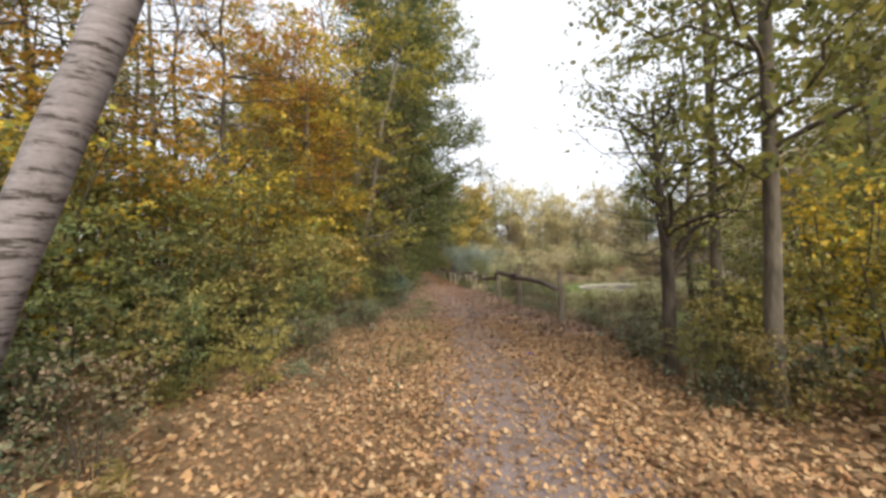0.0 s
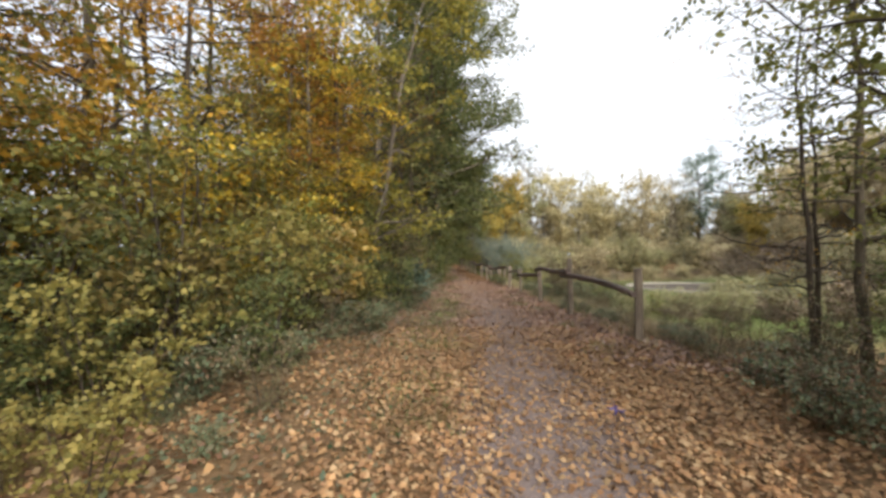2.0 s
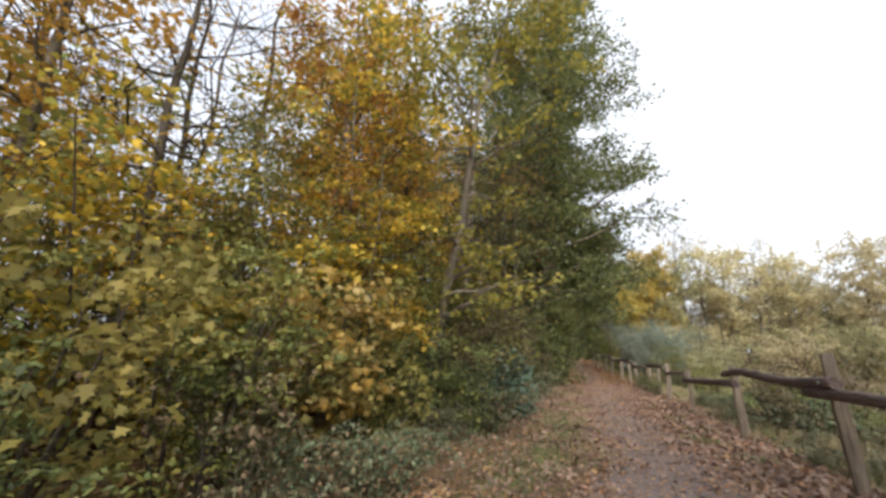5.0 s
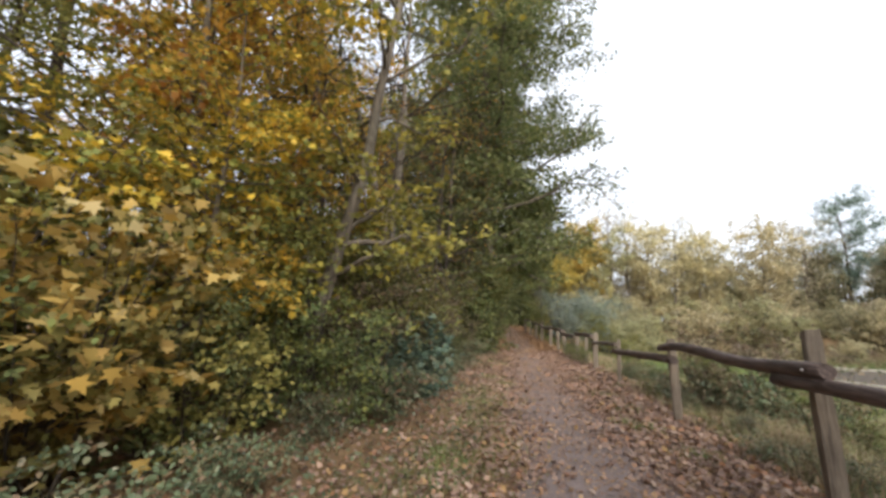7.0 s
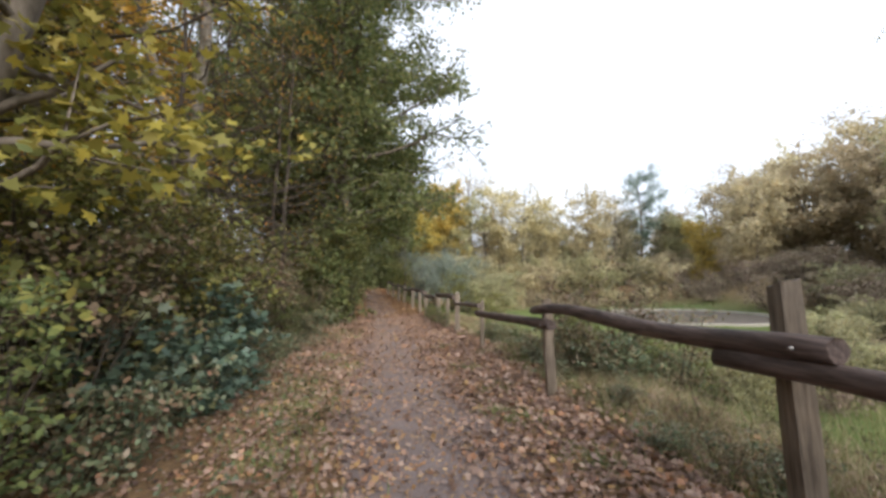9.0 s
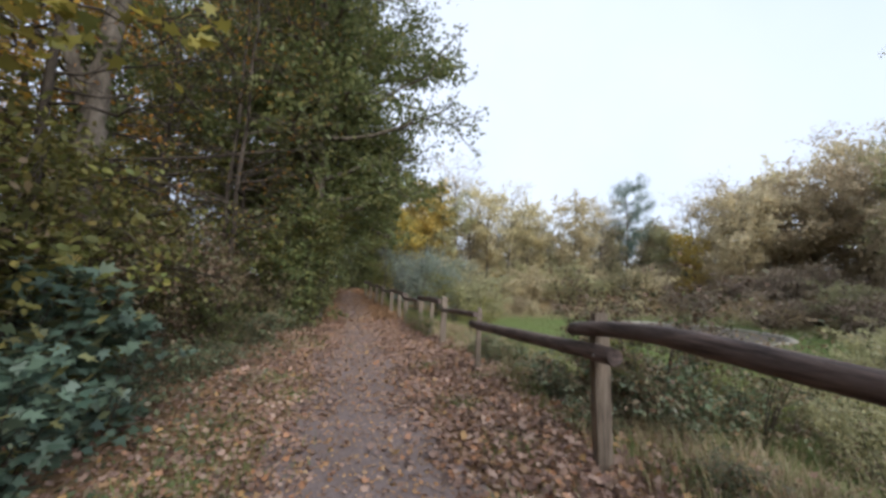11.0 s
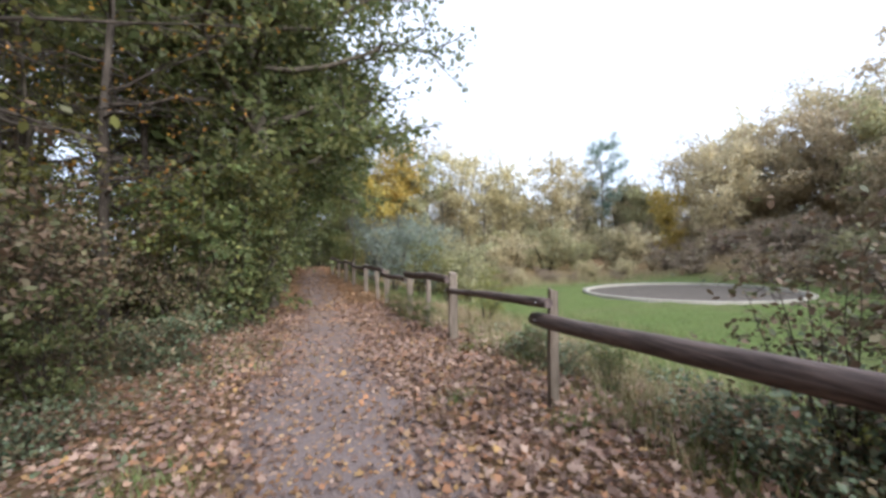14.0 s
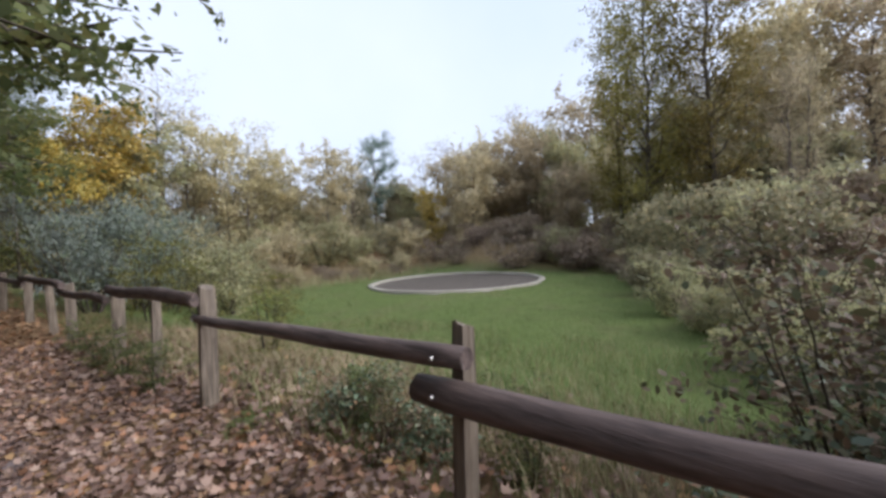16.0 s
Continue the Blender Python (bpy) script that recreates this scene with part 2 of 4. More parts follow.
M_GROUND = ground_mat()
M_PATH = gravel_mat("trodden_grit", (0.135, 0.104, 0.094), (0.335, 0.265, 0.243), (0.58, 0.54, 0.5))
# rough, gravel-like brown-grey inside the pool rim
M_POOLBED = gravel_mat("gravel_like_pool_bed", (0.09, 0.075, 0.06), (0.2, 0.17, 0.14), (0.7, 0.68, 0.62))
M_RIM = gravel_mat("pale_concrete", (0.32, 0.295, 0.235), (0.5, 0.46, 0.375), (0.8, 0.78, 0.72))


# ---- mesh helpers ----
def mesh_of(name, verts, faces, mats, smooth=False):
    """A mesh from an array of corners and arrays of faces, each array one corner count."""
    me = bpy.data.meshes.new(name)
    verts = np.asarray(verts, dtype=np.float32)
    faces = [np.asarray(f, dtype=np.int32) for f in faces if len(f)]
    loops = np.concatenate([f.ravel() for f in faces])
    totals = np.concatenate([np.full(len(f), f.shape[1], dtype=np.int32) for f in faces])
    me.vertices.add(len(verts))
    me.vertices.foreach_set("co", verts.ravel())
    me.loops.add(len(loops))
    me.loops.foreach_set("vertex_index", loops)
    me.polygons.add(len(totals))
    me.polygons.foreach_set("loop_start", np.concatenate([[0], np.cumsum(totals)[:-1]]).astype(np.int32))
    me.polygons.foreach_set("loop_total", totals)
    if smooth:
        me.polygons.foreach_set("use_smooth", np.ones(len(totals), dtype=bool))
    me.update(calc_edges=True)
    me.validate()
    me.materials.append(mats)
    return me


def part_np(name, me, parent, label=""):
    ob = new(name, me)
    ob.parent = parent
    return tagged(ob, label)


def part(name, bm, mat, parent, label=""):
    me = bpy.data.meshes.new(name)
    bm.to_mesh(me)
    bm.free()
    me.materials.append(mat)
    ob = new(name, me)
    ob.parent = parent
    return tagged(ob, label)


def tubes(paths):
    """Tapered tubes along bent lines: (points, radii, sides) each; ends closed to a point."""
    vs, quads, base = [], [], 0
    for pts, rad, sides in paths:
        pts, rad = np.asarray(pts, float), np.asarray(rad, float)
        tan = np.gradient(pts, axis=0)
        tan /= np.linalg.norm(tan, axis=1)[:, None] + 1e-9
        ref = np.array([0.0, 0, 1]) if abs(tan[:, 2]).mean() < 0.8 else np.array([1.0, 0, 0])
        u = np.cross(tan, ref)
        u /= np.linalg.norm(u, axis=1)[:, None] + 1e-9
        w = np.cross(tan, u)
        a = np.arange(sides) * 2 * math.pi / sides
        ring = pts[:, None] + rad[:, None, None] * (np.cos(a)[None, :, None] * u[:, None] + np.sin(a)[None, :, None] * w[:, None])
        vs.append(ring.reshape(-1, 3))
        i, j = np.meshgrid(np.arange(len(pts) - 1), np.arange(sides), indexing="ij")
        k = (j + 1) % sides
        quads.append((np.stack([i * sides + j, i * sides + k, (i + 1) * sides + k, (i + 1) * sides + j], -1) + base).reshape(-1, 4))
        base += len(pts) * sides
    return np.concatenate(vs), np.concatenate(quads)


MAPLE = np.array([(0, 0), (0.5, 0.08), (0.28, 0.36), (0.56, 0.66), (0.18, 0.62), (0, 1.08), (-0.18, 0.62), (-0.56, 0.66), (-0.28, 0.36), (-0.5, 0.08)])
HEXED = np.array([(0, 0), (0.25, 0.22), (0.29, 0.56), (0, 1.0), (-0.29, 0.56), (-0.25, 0.22)])
SIMPLE = np.array([(0, 0), (0.45, 0.2), (0.3, 0.6), (0, 1.0), (-0.35, 0.55), (-0.5, 0.15)])
OVAL = np.array([(0, 0), (0.3, 0.42), (0, 1.0), (-0.3, 0.42)])
NARROW = np.array([(0, 0), (0.11, 0.45), (0, 1.0), (-0.11, 0.45)])


def blades(rng, pos, size, shape=OVAL, droop=0.0, flat=0.0, curl=0.18):
    """Leaf blades at the given places: (corners, triangle fans). flat 1: lying on the ground, 0: any way."""
    n, k = len(pos), len(shape)
    yaw = rng.uniform(0, 2 * math.pi, n)
    tilt = rng.normal(-droop, 0.75 * (1 - flat) + 0.22 * flat, n)
    roll = rng.normal(0, 0.8 * (1 - flat) + 0.25 * flat, n)
    cy, sy, ct, st, cr, sr = np.cos(yaw), np.sin(yaw), np.cos(tilt), np.sin(tilt), np.cos(roll), np.sin(roll)
    ahead = np.stack([cy * ct, sy * ct, st], -1)
    side0 = np.stack([-sy, cy, 0 * cy], -1)
    up0 = np.cross(ahead, side0)
    side = side0 * cr[:, None] + up0 * sr[:, None]
    up = np.cross(ahead, side)
    s = size[:, None, None]
    bend = np.abs(shape[:, 0]) * 0.6 + (shape[:, 1] - 0.5) ** 2 * 0.5
    c = curl * rng.normal(1, 0.8, n)
    v = pos[:, None] + s * (shape[None, :, 0, None] * side[:, None] + shape[None, :, 1, None] * ahead[:, None] + (c[:, None] * bend[None])[..., None] * up[:, None])
    start = (np.arange(n) * k)[:, None]
    if k == 4:
        f = np.concatenate([start + np.array([[0, 1, 2]]), start + np.array([[0, 2, 3]])])
        return v.reshape(-1, 3), f
    return v.reshape(-1, 3), start + np.arange(k)[None]


def bent(rng, a, b, n, wobble):
    t = np.linspace(0, 1, n)[:, None]
    p = a + (b - a) * t
    w = np.cumsum(rng.normal(0, wobble, (n, 3)), axis=0)
    w -= w[0]
    return p + w * np.sqrt(t)


def grow(rng, height, radius, lean=(0, 0), stems=1, spread=0.0, limbs=14, limb_from=0.3, limb_len=2.5, rise=0.6, twigs=5, twig_len=0.8, taper_top=0.35, wob=0.04, leaf_reach=0.25, per_twig=14, top_round=0.5, twig_wood=0.35, layer=0.5, lift=0.5):
    """A woody plant: its bent tubes, and the places where its leaves sit."""
    paths, spots = [], []
    for s in range(stems):
        ang = rng.uniform(0, 2 * math.pi)
        out = spread * rng.uniform(0.4, 1.0)
        h = height * rng.uniform(0.75, 1.0) if stems > 1 else height
        a = np.array([0.12 * math.cos(ang) * min(1, spread), 0.12 * math.sin(ang) * min(1, spread), -0.1])
        b = np.array([lean[0] + out * math.cos(ang), lean[1] + out * math.sin(ang), h])
        k = 12
        trunk = bent(rng, a, b, k, wob * h / 6)
        r0 = radius * (rng.uniform(0.6, 1.0) if stems > 1 else 1.0)
        rad = r0 * (1 - np.linspace(0, 1, k) ** 1.1 * (1 - 0.12))
        rad[0] *= 1.25
        paths.append((trunk, rad, 8 if r0 > 0.05 else 5))
        m = max(2, limbs // stems)
        for i in range(m):
            f = limb_from + (1 - limb_from) * (i + rng.uniform(0, 1)) / m
            j = min(k - 2, int(f * (k - 1)))
            u = f * (k - 1) - j
            at = trunk[j] * (1 - u) + trunk[j + 1] * u
            rr = (rad[j] * (1 - u) + rad[j + 1] * u) * 0.5
            shape = (1 - f) / (1 - limb_from)
            ll = limb_len * (taper_top + (1 - taper_top) * (math.sin(math.pi * min(1, 0.15 + shape * 0.85)) ** top_round)) * rng.uniform(0.65, 1.04)
            g = rng.uniform(0, 2 * math.pi)
            d = np.array([math.cos(g), math.sin(g), rise * rng.uniform(0.3, 1.5)])
            d /= np.linalg.norm(d)
            limb = bent(rng, at, at + d * ll, 6, 0.085 * ll)
            line = limb if stems == 1 else limb[[0, 2, 5]]
            paths.append((line, np.maximum(0.003, rr * np.linspace(1, 0.25, len(line))), 4 if stems == 1 else 3))
            for q in range(twigs):
                v = 1.0 - 0.78 * rng.uniform(0, 1) ** 1.4
                jj = min(4, int(v * 5))
                p0 = limb[jj] + (limb[jj + 1] - limb[jj]) * (v * 5 - jj)
                e = d * 0.5 + rng.normal(0, 0.6, 3) + np.array([0, 0, 0.15])
                e[2] *= lift
                e /= np.linalg.norm(e)
                across = np.array([-e[1], e[0], 0.0])
                across /= np.linalg.norm(across) + 1e-6
                tl = twig_len * rng.uniform(0.5, 1.2)
                tw = bent(rng, p0, p0 + e * tl, 3, 0.06 * tl)
                if rng.uniform() < twig_wood:
                    paths.append((tw, np.maximum(0.002, rr * 0.3 * np.linspace(1, 0.4, 3)), 3))
                w = rng.uniform(0.1, 1.05, (per_twig, 1))
                fan = rng.normal(0, 1, (per_twig, 1)) * (1.25 - 0.75 * w)
                hang = rng.normal(0, 0.35 * layer, (per_twig, 1)) - 0.22 * fan ** 2 - 0.3 * w ** 2
                spots.append(p0 + e * tl * w + leaf_reach * (across * fan + np.array([0, 0, 1.0]) * hang))
    return paths, np.concatenate(spots)


def plant(name, seed, label, category, leaf, bark, size, shape=OVAL, droop=0.3, keep=1.0, low=None, flat=0.35, **kw):
    """One tree or shrub at the origin: an Empty with its wood and its leaves."""
    rng = np.random.default_rng(seed)
    paths, spots = grow(rng, **kw)
    root = tagged(new(name), label, category)
    v, f = tubes(paths)
    part_np("trunk" if category == "tree" else "woody_frame", mesh_of(name + "_wood", v, [f], bark, True), root)
    if keep < 1:
        spots = spots[rng.uniform(size=len(spots)) < keep]
    spots = spots[spots[:, 2] > (0.05 if low is None else low)]
    v, f = blades(rng, spots, rng.uniform(0.65, 1.2, len(spots)) * size, shape, droop, flat)
    part_np("crown" if category == "tree" else "foliage", mesh_of(name + "_leaves", v, [f], leaf), root)
    return root


def smooth01(v):
    v = np.clip(v, 0, 1)
    return v * v * (3 - 2 * v)


# ---- lie of the land ----
PC_Y = (-300, -20, 13, 16, 19, 23, 30, 38, 46, 60, 300)
PC_X = (0.9, 0.9, 0.9, 0.5, 0.15, -0.26, -1.1, -2.3, -3.2, -6, -60)
FE_Y = (-300, 9.4, 12.66, 15.7, 18.78, 21.75, 24.6, 30, 38, 300)
FE_X = (2.9, 2.85, 2.6, 2.3, 2.03, 1.85, 1.5, 0.55, -1.25, -50)


def path_x(y):
    return np.interp(y, PC_Y, PC_X)


def fence_x(y):
    return np.interp(y, FE_Y, FE_X)


def land(x, y):
    x, y = np.asarray(x, float), np.asarray(y, float)
    rise = 0.75 * smooth01((y - 24) / 24)
    off = x - fence_x(y)
    low = -(0.7 + rise) * smooth01((off - 0.3) / 5.0) * smooth01((y - 4) / 9)
    far = 1.6 * smooth01((y - 40) / 22) * smooth01((off - 2) / 8)
    bank = 5.5 * smooth01((x - 19) / 20) * smooth01((34 - y) / 14)
    mound = 2.4 * np.exp(-(((x - 29) / 5.5) ** 2 + ((y - 36) / 6) ** 2))
    left = 0.35 * smooth01((path_x(y) - 1.6 - x) / 5)
    ripple = 0.03 * np.sin(1.9 * x + 0.7 * y) * np.sin(1.3 * y - 0.5 * x)
    ripple = ripple * smooth01((abs(x - path_x(y)) - 0.6) / 1.5)
    return rise + low + far + bank + mound + left + ripple


def ground_z(x, y):
    return float(land(x, y))


def at_ground(x, y, turn=0.0, scale=1.0, sink=0.0, tilt=0.0):
    return pose(x, y, ground_z(x, y) - sink, tilt, 0, turn) @ Matrix.Scale(scale, 4)


POOL = (15.9, 31.0, 4.5)


def build_ground():
    far = np.array([18, 30, 55, 110, 220, 420, 800.0])
    xs = np.unique(np.concatenate([-12 - far, np.arange(-12, -3, 0.6), np.arange(-3, 7, 0.3), np.arange(7, 40, 0.75), 40 + far]))
    ys = np.unique(np.concatenate([-12 - far, np.arange(-12, 30, 0.35), np.arange(30, 70, 0.9), 70 + far]))
    gx, gy = np.meshgrid(xs, ys, indexing="ij")
    gz = land(gx, gy)
    d = np.hypot(gx - POOL[0], gy - POOL[1])
    gz = gz - 0.5 * smooth01((POOL[2] + 0.2 - d) / 1.0)
    v = np.stack([gx, gy, gz], -1).reshape(-1, 3)
    ny = len(ys)
    i, j = np.meshgrid(np.arange(len(xs) - 1), np.arange(ny - 1), indexing="ij")
    a = i * ny + j
    f = np.stack([a, a + ny, a + ny + 1, a + 1], -1).reshape(-1, 4)
    me = mesh_of("ground", v, [f], M_GROUND, True)
    off = gx - fence_x(gy)
    turf = smooth01((off - 0.4) / 1.6) * smooth01((gy - 10.5) / 5) * (1 - 0.75 * smooth01((gy - 39) / 6)) * (1 - 0.8 * smooth01((gx - 20) / 4))
    me.attributes.new("turf", "FLOAT", "POINT").data.foreach_set("value", turf.ravel().astype(np.float32))
    tagged(new("ground", me), "brown woodland soil turning to green meadow turf", "ground", kind="structure")


def build_path():
    rng = np.random.default_rng(5)
    ys = np.concatenate([np.arange(-12, 28, 0.2), np.arange(28, 62, 0.5)])
    cols = np.array([-1.0, -0.9, -0.6, -0.3, 0, 0.3, 0.6, 0.9, 1.0])
    wl_, wr_ = 0.86 + 0.1 * np.sin(ys * 1.3) + rng.normal(0, 0.05, len(ys)), 0.84 + 0.1 * np.sin(ys * 1.7 + 2) + rng.normal(0, 0.05, len(ys))
    c = path_x(ys)
    x = c[:, None] + np.where(cols[None] < 0, cols[None] * wl_[:, None], cols[None] * wr_[:, None])
    y = np.repeat(ys[:, None], len(cols), 1)
    z = land(x, y) + 0.016 * (1 - cols[None] ** 2) + 0.004 + rng.normal(0, 0.002, x.shape)
    z[:, 0] = land(x[:, 0], ys) - 0.02
    z[:, -1] = land(x[:, -1], ys) - 0.02
    v = np.stack([x, y, z], -1).reshape(-1, 3)
    k = len(cols)
    i, j = np.meshgrid(np.arange(len(ys) - 1), np.arange(k - 1), indexing="ij")
    a = i * k + j
    f = np.stack([a, a + 1, a + k + 1, a + k], -1).reshape(-1, 4)
    tagged(new("path", mesh_of("path", v, [f], M_PATH, True)), "trodden grey-brown grit footpath strewn with leaves", "path", kind="structure")


build_ground()
build_path()


# ---- fence of log rails ----
def post_bm(h, w, seed):
    """A squared, slightly worn post, its top chipped at a slant."""
    rng = random.Random(seed)
    bm = bmesh.new()
    levels = 7
    rings = []
    for i in range(levels):
        f = i / (levels - 1)
        ring = []
        for k in range(12):
            a = 2 * math.pi * k / 12 + 0.26
            r = w * 0.5 / max(abs(math.cos(a)), abs(math.sin(a))) ** 0.75
            r *= 1 + rng.uniform(-0.05, 0.05)
            if i == levels - 1:
                r *= 0.9
            z = -0.45 + f * (h + 0.45) + (0.02 * math.cos(a + seed) + rng.uniform(-0.008, 0.008) if i == levels - 1 else 0)
            ring.append(bm.verts.new((r * math.cos(a) + 0.012 * math.sin(3 * f + seed), r * math.sin(a) * 0.9, z)))
        rings.append(ring)
    for lo, hi in zip(rings, rings[1:]):
        for k in range(12):
            bm.faces.new((lo[k], lo[(k + 1) % 12], hi[(k + 1) % 12], hi[k]))
    top = bm.verts.new((0, 0, h + 0.006))
    for k in range(12):
        bm.faces.new((rings[-1][k], rings[-1][(k + 1) % 12], top))
    bm.faces.new(list(reversed(rings[0])))
    return bm


def rail_bm(a, b, r0, r1, seed, sag=0.0, bow=0.0, flat=1.0):
    """A debarked log from a to b with knots and a wandering line, sawn at both ends."""
    rng = random.Random(seed)
    a, b = Vector(a), Vector(b)
    bm = bmesh.new()
    n, k, rings = 22, 14, []
    d = (b - a).normalized()
    side = d.cross(Vector((0, 0, 1))).normalized()
    up = side.cross(d)
    knots = [(rng.uniform(0.1, 0.9), rng.uniform(0, 6.28), rng.uniform(0.1, 0.22)) for _ in range(5)]
    for i in range(n):
        f = i / (n - 1)
        c = a.lerp(b, f) + up * (sag * math.sin(math.pi * f) + bow * math.sin(2 * math.pi * f) + 0.008 * math.sin(9 * f + seed)) + side * 0.02 * math.sin(5 * f + seed)
        r = (r0 + (r1 - r0) * f) * (1 + 0.04 * math.sin(13 * f + seed) + rng.uniform(-0.015, 0.015))
        ring = []
        for q in range(k):
            g = 2 * math.pi * q / k
            rr = r * (1 + 0.05 * math.sin(3 * g + seed + 2 * f))
            for kf, kg, ka in knots:
                rr *= 1 + ka * math.exp(-((f - kf) * 28) ** 2) * max(0, math.cos(g - kg)) ** 4
            edge = 0.9 if i in (0, n - 1) else 1.0
            ring.append(bm.verts.new(c + side * (rr * edge * flat * math.cos(g)) + up * (rr * edge * math.sin(g)) + d * rng.uniform(-0.004, 0.004)))
        rings.append(ring)
    for lo, hi in zip(rings, rings[1:]):
        for q in range(k):
            bm.faces.new((lo[q], lo[(q + 1) % k], hi[(q + 1) % k], hi[q]))
    bm.faces.new(list(reversed(rings[0])))
    bm.faces.new(rings[-1])
    for fc in bm.faces:
        fc.smooth = len(fc.verts) == 4
    return bm


def bolt_bm(at, axis):
    bm = bmesh.new()
    m = Matrix.Translation(at) @ Vector(axis).to_track_quat("Z", "Y").to_matrix().to_4x4()
    bmesh.ops.create_cone(bm, cap_ends=True, segments=10, radius1=0.012, radius2=0.008, depth=0.016, matrix=m)
    return bm


fence = tagged(new("log_fence"), "weathered wooden post fence with dark-stained log rails beside the path", "fence")
POSTS = [(3.05, 9.7, 1.3, 0.13), (2.64, 12.68, 1.46, 0.125), (2.37, 15.58, 1.24, 0.13), (2.08, 18.8, 1.04, 0.085), (1.88, 21.76, 1.12, 0.15), (1.72, 23.3, 0.95, 0.1), (1.5, 24.6, 1.0, 0.15), (1.1, 26.8, 1.0, 0.14), (0.9, 28.0, 0.95, 0.12), (0.55, 30.0, 1.05, 0.14), (0.05, 32.4, 1.0, 0.14), (-0.35, 34.2, 1.05, 0.14), (-0.8, 36.1, 1.0, 0.14), (-1.25, 38.0, 1.05, 0.14)]
for i, (x, y, h, w) in enumerate(POSTS):
    p = part("post", post_bm(h, w, i), M_POST, fence)
    p.matrix_basis = pose(x, y, ground_z(x, y), random.uniform(-1.5, 1.5), random.uniform(-1.5, 1.5), random.uniform(-8, 8) - 6)
RAILS = [
    ((2.86, 9.35, 0.88), (2.5, 13.0, 1.02), 0.055, 0.062, 0.09, 0.0, 1.0),
    ((2.52, 12.38, 1.16), (2.26, 15.84, 1.09), 0.068, 0.06, 0.02, -0.035, 1.0),
    ((2.26, 15.24, 0.945), (1.98, 18.98, 0.8), 0.068, 0.064, 0.0, 0.015, 1.0),
    ((2.0, 18.7, 0.965), (1.8, 21.9, 0.83), 0.05, 0.042, 0.0, 0.01, 1.0),
    ((1.78, 21.6, 1.03), (1.42, 24.75, 1.0), 0.07, 0.07, 0.0, 0.01, 0.6),
    ((1.42, 24.45, 0.88), (1.0, 26.95, 0.9), 0.06, 0.06, 0.0, 0.01, 0.7),
    ((1.03, 26.65, 1.02), (0.46, 30.15, 1.1), 0.065, 0.06, 0.02, 0.0, 0.8),
    ((0.48, 29.85, 0.98), (-0.02, 32.55, 1.1), 0.06, 0.06, 0.0, 0.01, 0.8),
    ((0.0, 32.2, 1.2), (-0.45, 34.35, 1.28), 0.06, 0.055, 0.0, 0.0, 0.9),
    ((-0.42, 34.05, 1.2), (-0.88, 36.2, 1.3), 0.06, 0.055, 0.0, 0.0, 0.9),
    ((-0.86, 35.95, 1.4), (-1.36, 38.2, 1.45), 0.06, 0.055, 0.0, 0.0, 0.9),
]
for i, (a, b, r0, r1, sag, bow, flat) in enumerate(RAILS):
    rail = part("rail", rail_bm(a, b, r0, r1, i, sag, bow, flat), M_RAIL, fence)
    if i < 5:
        va, vb = Vector(a), Vector(b)
        d = (vb - va).normalized()
        side = d.cross(Vector((0, 0, 1))).normalized()
        for end, rr, s in ((va, r0, 1), (vb, r1, -1)):
            part("bolt", bolt_bm(end + d * (0.14 * s) - side * (rr * flat + 0.002), -side), M_STEEL, rail)

# ---- round pool in the meadow ----
def ring_mesh(name, c, r, w, h, z, mat, n=72):
    prof = [(-w / 2, -0.25), (-w / 2, h * 0.8), (-w / 2 + 0.04, h), (w / 2 - 0.04, h), (w / 2, h * 0.8), (w / 2, -0.25)]
    a = np.arange(n) * 2 * math.pi / n
    wob = 1 + 0.012 * np.sin(3 * a) + 0.006 * np.sin(11 * a)
    v = np.array([[(c[0] + (r * q + dx) * math.cos(g), c[1] + (r * q + dx) * math.sin(g), z + dz) for dx, dz in prof] for g, q in zip(a, wob)]).reshape(-1, 3)
    k = len(prof)
    i, j = np.meshgrid(np.arange(n), np.arange(k - 1), indexing="ij")
    f = np.stack([i * k + j, ((i + 1) % n) * k + j, ((i + 1) % n) * k + j + 1, i * k + j + 1], -1).reshape(-1, 4)
    return mesh_of(name, v, [f], mat)


pool = tagged(new("round_pool"), "shallow round pool with a pale concrete rim in the meadow", "pool")
POOL_Z = ground_z(POOL[0] - 3, POOL[1] - 3)
part_np("rim", ring_mesh("pool_rim", POOL, POOL[2], 0.27, 0.09, POOL_Z, M_RIM), pool, "pale concrete kerb ring")
bm = bmesh.new()
bmesh.ops.create_circle(bm, cap_ends=True, segments=64, radius=POOL[2], matrix=Matrix.Translation((POOL[0], POOL[1], POOL_Z - 0.04)))
part("bed", bm, M_POOLBED, pool, "brown-grey gravel-like bed")

# ---- plants: one of each kind, then copies ----
KINDS = {}


def kind(key, *args, **kw):
    ob = plant(*args, **kw)
    KINDS[key] = [ob, False]
    return ob


def put(key, x, y, turn=None, scale=1.0, label="", group="", tilt=0.0):
    """Set a plant of that kind down: the first takes the original, the rest are copies."""
    ob, used = KINDS[key]
    m = at_ground(x, y, random.uniform(0, 360) if turn is None else turn, scale, 0.02, tilt)
    if used:
        ob = copy_thing(ob, Matrix.Identity(4))
    ob.matrix_basis = m
    KINDS[key][1] = True
    return tagged(ob, label, "", group)


